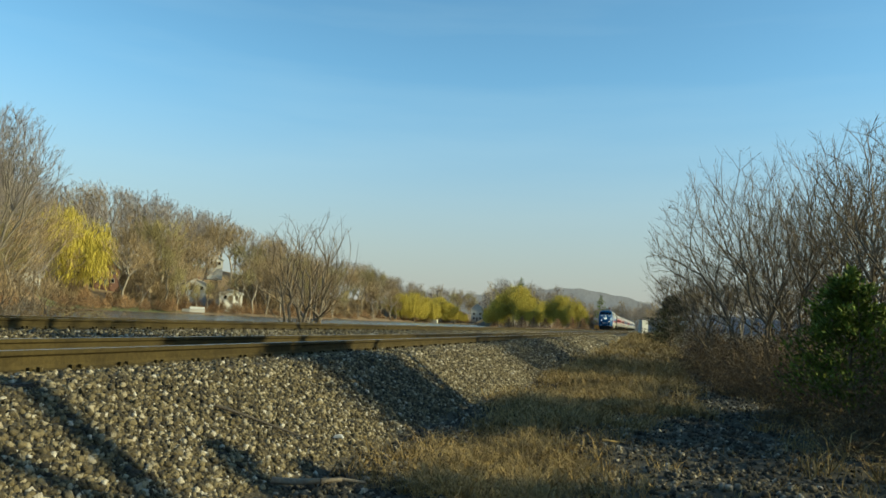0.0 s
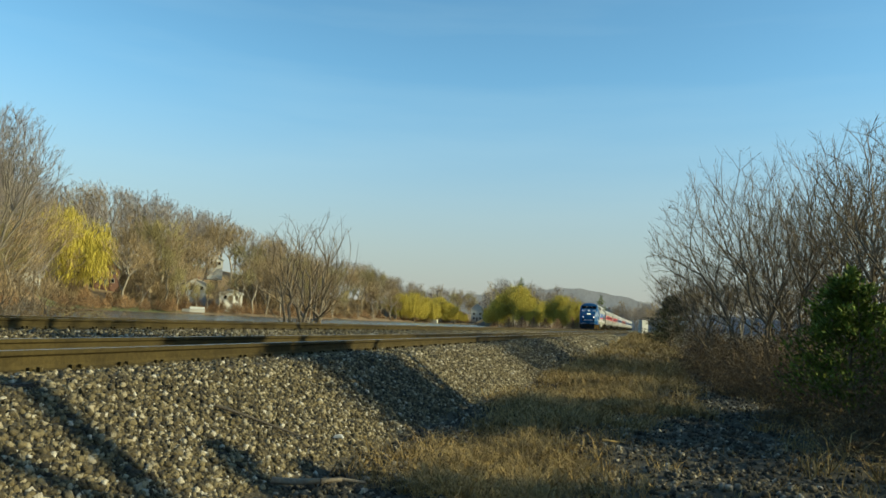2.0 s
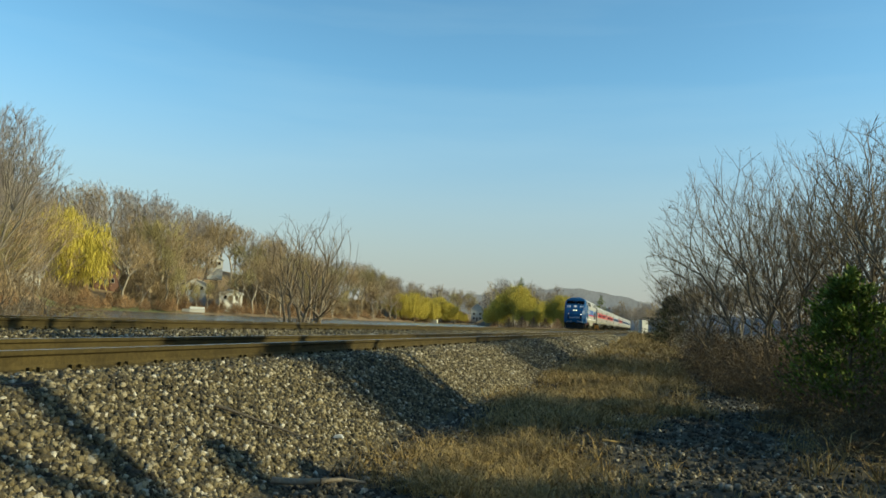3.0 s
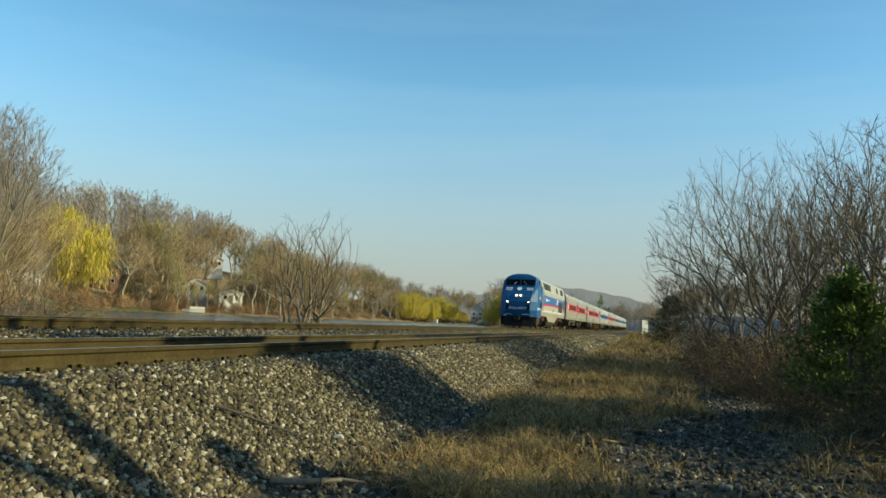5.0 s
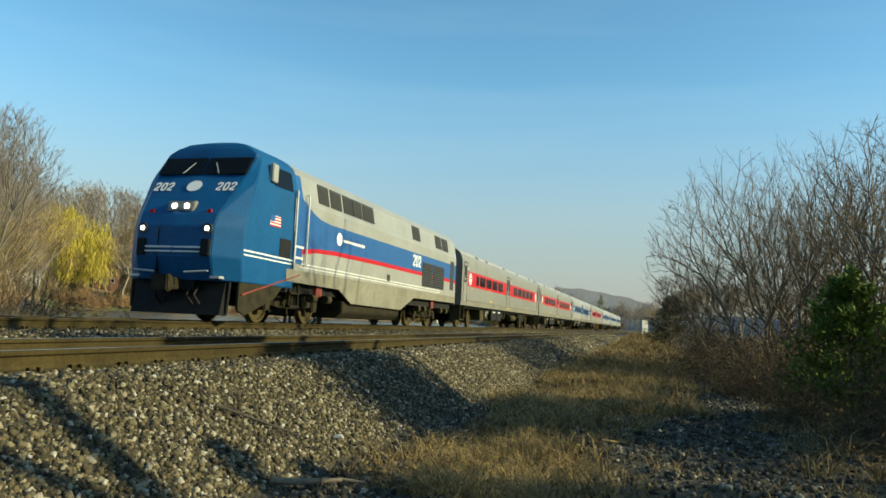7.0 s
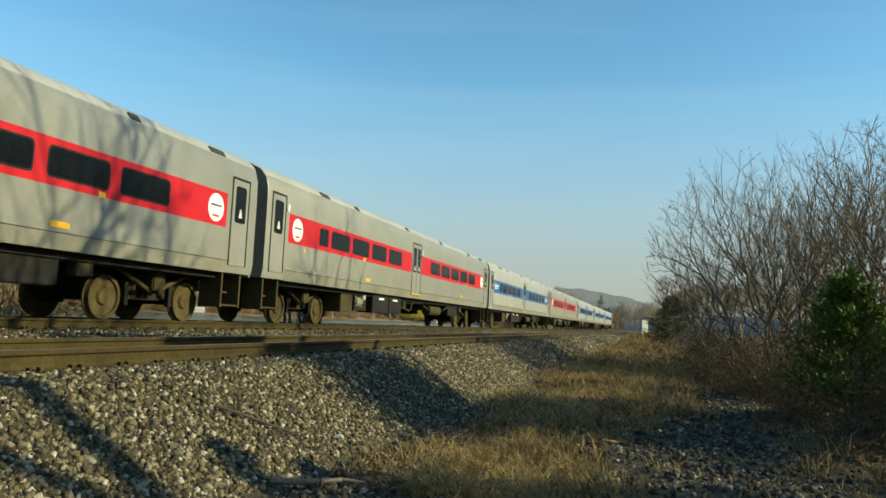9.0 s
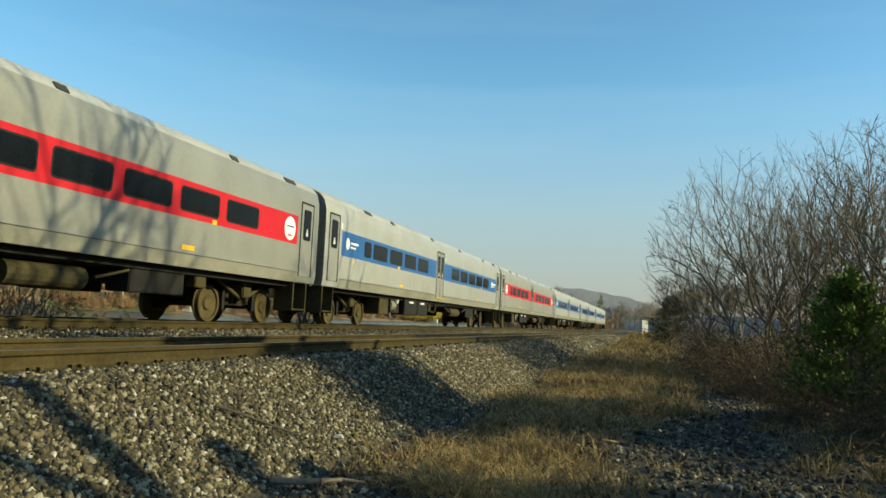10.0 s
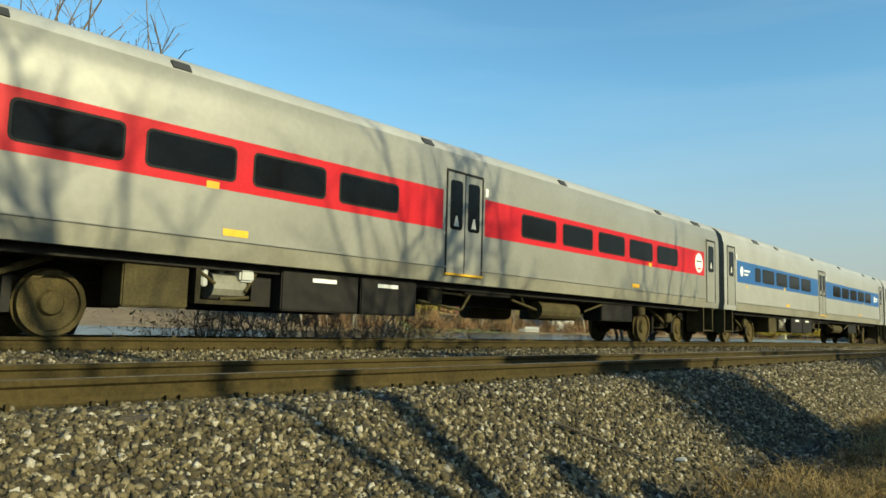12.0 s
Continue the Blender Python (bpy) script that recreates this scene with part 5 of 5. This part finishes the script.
for b, r, s in ((19.0, 378, 0.86), (18.1, 388, 0.95), (17.2, 402, 0.86), (16.3, 412, 0.9), (15.4, 416, 0.72), (11.6, 226, 0.5), (10.4, 212, 0.74), (9.2, 205, 0.52), (8.3, 198, 0.4), (6.7, 186, 0.55), (5.9, 182, 0.42), (12.5, 428, 0.5), (14.4, 424, 0.4)):
    x, y = at_bearing(b, r)
    again(will, x, y, rng_t.uniform(0, 360), s * 1.35, 0.8)
# far evergreens
dark = cedar(9, 9.0, 5.0, M_CEDAR, "dark evergreen above the far houses")
dark["group"] = "far evergreens"
x, y = at_bearing(3.9, 300)
stand(dark, x, y, 0, 1.6)
for b, r, s in ((9.9, 330, 1.9), (34.5, 290, 1.6), (36, 300, 1.5), (26, 290, 1.3)):
    x, y = at_bearing(b, r)
    again(dark, x, y, 30, s)
# shore shrubs
def shrub(seed, label):
    rng = np.random.default_rng(seed)
    bush = tagged(new("shore_shrub"), label, "shrub", "shrubs along the far shore")
    n = 900
    a, c = rng.uniform(0, 6.283, n), rng.random(n)
    p = np.stack([np.cos(a) * (1 - c * c) * 2.2 * rng.random(n) ** 0.5, np.sin(a) * (1 - c * c) * 2.2 * rng.random(n) ** 0.5, c * 2.8 * (0.8 + 0.3 * np.sin(3 * a))], -1)
    v, f = slivers(p, rng.normal(0, 0.6, (n, 3)) + [0, 0, 1], 0.8, 0.06, rng)
    part("crown", big_mesh("crown", v, f, M_SHRUB), None, bush)
    part("stem", big_mesh("stem", *tubes([(0, 0, -0.3, 0.1 * math.cos(k), 0.1 * math.sin(k), 1.6, 0.06, 0.02) for k in range(5)], 5), M_BARK), None, bush)
    return bush


shrubs = [shrub(k, "russet bare shrub on the far shore") for k in range(3)]
for i in range(110):
    b = 13.5 + i * 0.34 + rng_t.uniform(-0.3, 0.3)
    x, y = at_bearing(b, float(shore(b)) + rng_t.uniform(1, 16))
    if i < 3:
        stand(shrubs[i], x, y, 0, 1.0)
    else:
        again(shrubs[i % 3], x, y, rng_t.uniform(0, 360), rng_t.uniform(0.6, 1.3), rng_t.uniform(0.6, 1.2))
under = shrub(8, "pale tan undergrowth among the shore trees")
under.children[0].data.materials[0] = M_TWIG_TAN
for i in range(170):
    b = 13.5 + i * 0.225 + rng_t.uniform(-0.3, 0.3)
    x, y = at_bearing(b, float(shore(b)) + rng_t.choice((14, 24, 38, 55)) + rng_t.uniform(0, 10))
    if any(abs(b - hb) < 0.9 for hb in (40.5, 32.1, 33.2, 34.3, 13.2)):
        continue
    if not under.location.length:
        stand(under, x, y, 0, 1.5)
    else:
        again(under, x, y, rng_t.uniform(0, 360), rng_t.uniform(1.1, 2.1), rng_t.uniform(0.8, 1.3))
for b, r, k in ((11.9, 232, 1.0), (11.5, 228, 1.2), (10.8, 205, 1.0), (9.8, 196, 0.9), (8.9, 188, 0.8), (8.0, 180, 0.8), (7.1, 172, 0.8), (6.0, 165, 0.9), (5.2, 160, 0.9), (4.6, 190, 1.3), (3.6, 230, 1.6), (2.8, 260, 1.8)):
    x, y = at_bearing(b, r)
    again(shrubs[rng_t.randrange(3)], x, y, rng_t.uniform(0, 360), k)


# ---- stones and grass ----
def stones(name, n, xr, yr, size, material, label, seed, dens=None, lift=0.3):
    rng = np.random.default_rng(seed)
    x, y = rng.uniform(*xr, n), yr[0] + (yr[1] - yr[0]) * rng.random(n) ** 1.35
    if dens is not None:
        keep = rng.random(n) < dens(x, y)
        x, y = x[keep], y[keep]
        n = len(x)
    ico = np.array([(x0, y0, z0) for z0 in (-1, 1) for y0 in (-1, 1) for x0 in (-1, 1)]) * 0.72
    tri = np.array([(0, 2, 3), (0, 3, 1), (4, 5, 7), (4, 7, 6), (0, 1, 5), (0, 5, 4), (2, 6, 7), (2, 7, 3), (0, 4, 6), (0, 6, 2), (1, 3, 7), (1, 7, 5)])
    s = size[0] + (size[1] - size[0]) * rng.random(n) ** 1.6
    v = ico[None] * rng.uniform(0.45, 1.25, (n, 8, 3)) * (s[:, None] * rng.uniform(0.6, 1.35, (n, 3)))[:, None, :]
    q = rng.normal(size=(n, 4))
    q /= np.linalg.norm(q, axis=1, keepdims=True)
    a, b, c, d = q.T
    R = np.stack([1 - 2 * (c * c + d * d), 2 * (b * c - a * d), 2 * (b * d + a * c), 2 * (b * c + a * d), 1 - 2 * (b * b + d * d), 2 * (c * d - a * b),
                  2 * (b * d - a * c), 2 * (c * d + a * b), 1 - 2 * (b * b + c * c)], -1).reshape(n, 3, 3)
    v = np.einsum("nij,nkj->nki", R, v)
    z = land(x, y) + s * rng.uniform(-0.25, lift + 0.4, n)
    v += np.stack([x, y, z], -1)[:, None, :]
    f = (np.arange(n) * 8)[:, None, None] + tri[None]
    tagged(new(name, big_mesh(name, v.reshape(-1, 3), f.reshape(-1, 3), material)), label, "stones", kind="stuff")


stones("ballast_stones", 84000, (-4.72, -2.72), (0.6, 24), (0.010, 0.031), M_STONE, "pale broken ballast stones on the bank", 1)
stones("ballast_stones", 16000, (-4.72, -2.6), (24, 80), (0.03, 0.06), M_STONE, "pale broken ballast stones on the bank", 2)
stones("ballast_stones", 26000, (-9.6, -6.9), (2.0, 60), (0.014, 0.034), M_STONE, "pale ballast between the tracks", 3, lift=0.5)
stones("ballast_stones", 5000, (-6.2, -4.8), (1.5, 40), (0.02, 0.04), M_STONE, "pale ballast between the rails", 4)
stones("path_stones", 26000, (-0.9, 2.9), (2.5, 30), (0.008, 0.036), M_STONE_G, "grey gravel on the path", 5, dens=lambda x, y: np.clip(1.2 - np.abs(x - 0.75) / 1.9, 0.1, 1))
stones("path_stones", 24000, (-2.7, -0.3), (2.5, 22), (0.008, 0.036), M_STONE_G, "scattered gravel at the foot of the bank", 6, dens=lambda x, y: 0.4 + 0.6 * (x < -2.0))


def grass(name, n, xr, yr, tall, label, seed, dens, width=0.0032):
    rng = np.random.default_rng(seed)
    m = n // 14
    cx, cy = rng.uniform(*xr, m), yr[0] + (yr[1] - yr[0]) * rng.random(m) ** 1.25
    keep = rng.random(m) < dens(cx, cy)
    cx, cy = cx[keep], cy[keep]
    k = 14
    x = (cx[:, None] + rng.normal(0, 0.07, (len(cx), k))).ravel()
    y = (cy[:, None] + rng.normal(0, 0.07, (len(cx), k))).ravel()
    big = np.repeat(0.35 + 0.95 * rng.random(len(cx)) ** 1.7, k)
    h = tall * big * rng.uniform(0.5, 1.2, len(x))
    n = len(x)
    lean = rng.normal(0, 0.75, (n, 2)) + np.repeat(rng.normal(0, 0.35, (len(cx), 2)), k, 0)
    p0 = np.stack([x, y, land(x, y) - 0.02], -1)
    p1 = p0 + np.stack([lean[:, 0] * h * 0.4, lean[:, 1] * h * 0.4, h * 0.6], -1)
    p2 = p1 + np.stack([lean[:, 0] * h * 0.9, lean[:, 1] * h * 0.9, h * 0.4 * rng.uniform(-0.3, 1, n)], -1)
    a = rng.uniform(0, 3.14, n)
    wv = np.stack([np.cos(a), np.sin(a), 0 * a], -1) * width * rng.uniform(0.6, 1.4, (n, 1))
    wv = wv * (1 + y[:, None] / 25)
    v = np.stack([p0 - wv, p0 + wv, p1 + wv * 0.7, p1 - wv * 0.7, p2 + wv * 0.15, p2 - wv * 0.15], 1).reshape(-1, 3)
    b = (np.arange(n) * 6)[:, None]
    f = np.concatenate([b + [[0, 1, 2, 3]], b + [[3, 2, 4, 5]]])
    tagged(new(name, big_mesh(name, v, f, M_STRAW)), label, "grass", kind="stuff")


def patches(x, y):
    return np.clip(0.5 + 0.5 * np.sin(1.3 * x + 0.8 * y + 1.0) * np.sin(0.55 * y - 0.9 * x) + 0.3 * np.sin(5.1 * x + 3.3 * y) * np.sin(4.3 * y - 2.9 * x), 0, 1)


grass("dry_grass", 80000, (-2.6, 0.3), (5.6, 13), 0.24, "dry straw-coloured grass at the foot of the bank", 1, lambda x, y: (0.03 + 1.2 * patches(x, y) ** 2.2) * np.clip(1.3 - np.abs(x + 1.35 - 0.06 * (y - 8)) / 1.1, 0.03, 1))
grass("dry_grass", 90000, (-2.7, 1.0), (12.5, 30), 0.27, "dry straw-coloured grass beside the bank", 7, lambda x, y: (0.3 + 0.8 * patches(x + 1.5, y + 2.0)) * np.clip(1.4 - np.abs(x + 0.9) / 1.6, 0.05, 1), 0.004)
grass("dry_grass", 40000, (-2.9, 1.6), (26, 110), 0.34, "dry straw-coloured grass along the railway", 2, lambda x, y: 0.75 + 0 * x, 0.005)
grass("dry_grass", 16000, (1.4, 4.5), (4, 40), 0.35, "dry grass among the brush", 3, lambda x, y: 0.6 + 0 * x, 0.004)
grass("dry_grass", 7000, (-2.6, 1.5), (2.4, 9), 0.09, "short dry grass and straw on the path", 4, lambda x, y: 0.5 + 0 * x, 0.003)
grass("dry_grass", 5000, (-15.0, -12.9), (4, 60), 0.3, "dry grass on the lake bank", 5, lambda x, y: 0.8 + 0 * x, 0.005)


# ---- far houses, box and marker ----
def house(x, y, turn, w, l, h, roof_h, wall, label, base=None, wins=2):
    hs = tagged(new("house"), label, "house", "houses beyond the lake")
    hs.matrix_basis = pose(x, y, float(land(x, y)) - 0.3 if base is None else base, 0, 0, turn)
    part("wall", Geo().box(-w / 2, w / 2, -l / 2, l / 2, -4.0, h).prism([(-w / 2, h), (w / 2, h), (0, h + roof_h)], "y", -l / 2, l / 2), wall, hs)
    for s in (-1, 1):
        part("roof", Geo().prism([(s * (w / 2 + 0.4), h - 0.25), (0, h + roof_h + 0.05), (0, h + roof_h + 0.3), (s * (w / 2 + 0.4), h)], "y", -l / 2 - 0.4, l / 2 + 0.4), M_SHINGLE, hs)
        part("barge_board", Geo().prism([(s * (w / 2 + 0.4), h - 0.3), (0, h + roof_h), (0, h + roof_h + 0.3), (s * (w / 2 + 0.4), h)], "y", -l / 2 - 0.5, -l / 2 - 0.41), M_HOUSE_W, hs, "white trim")
    for fl in range(max(1, int(h // 2.6))):
        for k in range(wins):
            xx = -w / 2 + w * (k + 0.5) / wins
            win = part("window", Geo().box(xx - 0.55, xx + 0.55, -l / 2 - 0.06, -l / 2 + 0.05, 0.9 + fl * 2.6, 2.2 + fl * 2.6), M_HOUSE_W, hs)
            part("pane", Geo().box(xx - 0.45, xx + 0.45, -l / 2 - 0.08, -l / 2, 1.0 + fl * 2.6, 2.1 + fl * 2.6), M_PANE, win)
        for k in range(wins):
            yy = -l / 2 + l * (k + 0.5) / wins
            win = part("window", Geo().box(w / 2 - 0.05, w / 2 + 0.06, yy - 0.55, yy + 0.55, 0.9 + fl * 2.6, 2.2 + fl * 2.6), M_HOUSE_W, hs)
            part("pane", Geo().box(w / 2, w / 2 + 0.08, yy - 0.45, yy + 0.45, 1.0 + fl * 2.6, 2.1 + fl * 2.6), M_PANE, win)
    part("door", Geo().box(-0.5, 0.5, -l / 2 - 0.07, -l / 2, 0, 2.05), M_SHINGLE, hs)
    part("chimney", Geo().box(0.6, 1.3, 0.2, 0.9, h + roof_h * 0.4, h + roof_h + 0.9), M_HOUSE_R, hs)
    return hs


for b, r, turn, w, l, h, rh, wall, label, base in (
        (40.5, 250, 48, 7.2, 9, 5.2, 3.3, M_HOUSE_R, "red-brown gabled house with white trim by the lake", 6.4),
        (45.1, 206, 55, 4.0, 6, 4.5, 1.5, M_HOUSE_W, "small white house behind the willow", 2.0),
        (45.8, 212, 50, 8, 7, 5.0, 2.2, M_HOUSE_G, "grey house on the far shore", 2.5),
        (33.2, 268, 45, 5.0, 5, 2.8, 1.4, M_HOUSE_W, "white house high on the wooded hill", 15.0),
        (32.0, 236, 50, 7, 5, 2.8, 1.0, M_HOUSE_W, "low cream house above the shore", 3.0),
        (34.4, 240, 45, 6, 5, 2.8, 1.3, M_HOUSE_G, "grey house among the trees", 5.5),
        (13.2, 430, 10, 7.0, 8, 7.0, 3.0, M_HOUSE_W, "tall white gabled house by the water", 1.4),
        (16.6, 408, 10, 5, 5, 3.0, 1.2, M_HOUSE_W, "small white cabin by the willows", 0.6),
        (6.6, 420, 0, 12, 10, 5.5, 2.5, M_HOUSE_W, "white house on the rise", 5.5),
        (5.6, 420, 0, 8, 9, 5.0, 2.0, M_HOUSE_W, "pale house on the rise", 6.0),
        (3.4, 420, 0, 6, 9, 4.6, 1.8, M_HOUSE_W, "pale house beside the line", 5.0)):
    x, y = at_bearing(b, r)
    house(x, y, turn, w, l, h, rh, wall, label, base)

boat = tagged(new("boat"), "white covered boat drawn up on the shore", "boat")
boat.matrix_basis = pose(*at_bearing(34.4, 217.5), -0.4, 0, 0, 40)
part("hull", Geo().loft([[(-3, -0.2, 0.9), (-3, 0.2, 0.9), (-2.8, 0.1, 0.2), (-2.8, -0.1, 0.2)], [(-1, -0.95, 1.0), (-1, 0.95, 1.0), (-1, 0.6, 0), (-1, -0.6, 0)], [(3, -0.9, 1.0), (3, 0.9, 1.0), (3, 0.6, 0), (3, -0.6, 0)]]), M_HOUSE_W, boat, bevel=0.03)
part("cover", Geo().prism([(-0.95, 1.0), (0.95, 1.0), (0, 1.6)], "x", -1.0, 3.0), M_HOUSE_W, boat)

dock = tagged(new("dock"), "dark timber boat dock on the far shore", "dock")
dock.matrix_basis = pose(*at_bearing(13.9, 402), WATER_Z, 0, 0, 10)
part("deck", Geo().box(-9, 9, -1.2, 1.2, 1.0, 1.25), M_TIE, dock)
for x in (-8, -4, 0, 4, 8):
    part("pile", Geo().rod((x, 0, -0.5), (x, 0, 2.2), 0.18), M_TIE, dock)

case = tagged(new("relay_case"), "white metal signal case beside the line", "signal case")
case.matrix_basis = pose(-1.55, 112.0, float(land(-1.55, 112.0)), 0, 0, 38)
part("body", Geo().box(-0.55, 0.55, -0.4, 0.4, 0.15, 1.9), M_HOUSE_W, case, bevel=0.03)
part("lid", Geo().prism([(-0.62, 1.9), (0.62, 1.9), (0.55, 2.0), (-0.55, 2.0)], "y", -0.46, 0.46), M_HOUSE_W, case)
part("door", Geo().box(-0.48, 0.48, -0.43, -0.4, 0.3, 1.8), M_HOUSE_W, case)
part("leg", Geo().box(-0.5, 0.5, -0.35, 0.35, -0.1, 0.16), M_TIE, case)

mark = tagged(new("marker_post"), "small orange marker post beside the track", "marker")
mark.matrix_basis = pose(-7.9, 108.0, float(land(-7.9, 108.0)), 0, 0, 0)
part("post", Geo().rod((0, 0, -0.1), (0, 0, 0.7), 0.05), M_TIE, mark)
part("plate", Geo().prism(rounded(-0.3, 0.3, 0.45, 1.0, 0.08), "y", -0.03, 0.03), M_ORANGE, mark, "orange plate")

def stick(name, a, b, r, label, material, kinks=4, seed=1):
    """A fallen branch lying on the ground from a to b."""
    rng = random.Random(seed)
    rows = []
    last = None
    for k in range(kinks + 1):
        t = k / kinks
        x, y = a[0] + (b[0] - a[0]) * t + rng.uniform(-0.03, 0.03), a[1] + (b[1] - a[1]) * t + rng.uniform(-0.03, 0.03)
        q = (x, y, float(land(x, y)) + 0.05 + r)
        if last:
            rows.append((*last, *q, r * (1.15 - t * 0.6), r * (1.0 - t * 0.6)))
        last = q
    tagged(new(name, big_mesh(name, *tubes(rows, 7), material, smooth=True)), label, "branch", "fallen branches")


stick("fallen_branch", (-3.62, 5.65), (-2.98, 6.4), 0.016, "dark fallen branch on the ballast", M_TIE, seed=2)
stick("fallen_branch", (-2.75, 5.2), (-2.1, 5.5), 0.03, "weathered stick at the foot of the bank", M_BARK, seed=3)
stick("fallen_branch", (1.9, 13.0), (2.5, 13.2), 0.03, "pale dry stalk beside the brush", M_STRAW, seed=4)
stick("fallen_branch", (2.2, 9.0), (3.0, 9.5), 0.015, "pale dry stalk beside the brush", M_STRAW, seed=5)
stick("fallen_branch", (0.5, 5.6), (0.9, 5.8), 0.012, "pale dry stalk on the path", M_STRAW, seed=6)
stick("fallen_branch", (-0.5, 8.2), (-0.25, 8.3), 0.014, "pale dry stalk on the path", M_STRAW, seed=7)
rag = Geo().loft([[(-0.05, -0.04, 0), (0.06, -0.03, 0.01), (0.05, 0.04, 0), (-0.04, 0.03, 0.0)], [(-0.03, -0.03, 0.035), (0.05, -0.02, 0.03), (0.03, 0.03, 0.04), (-0.03, 0.02, 0.03)]])
rag_ob = tagged(new("crumpled_paper", rag.mesh("crumpled_paper", M_HOUSE_W, 0.006)), "scrap of crumpled white paper on the gravel", "litter")
rag_ob.location = (-2.95, 6.85, float(land(-2.95, 6.85)) + 0.045)

# far ridge
ridge = Geo()
n = 60
for i in range(n):
    b = 16 - i * 0.62
    e = float(np.interp(b, [-20, -8, -3, 0, 2, 4.5, 10, 14, 17], [35, 40, 50, 62, 78, 97, 95, 70, 40])) + 2.5 * math.sin(i * 0.9) + 1.5 * math.sin(i * 2.3)
    x, y = at_bearing(b, 1900)
    ridge.v += [(x, y, -10), (x, y, max(2, e)), (x * 1.25, y * 1.25, -10)]
ridge.f = [f for i in range(n - 1) for f in ((3 * i, 3 * i + 3, 3 * i + 4, 3 * i + 1), (3 * i + 1, 3 * i + 4, 3 * i + 5, 3 * i + 2))]
tagged(new("backdrop", ridge.mesh("backdrop", M_HILL, smooth=True)), "hazy blue-grey wooded ridge", "hill", kind="structure")


motions()
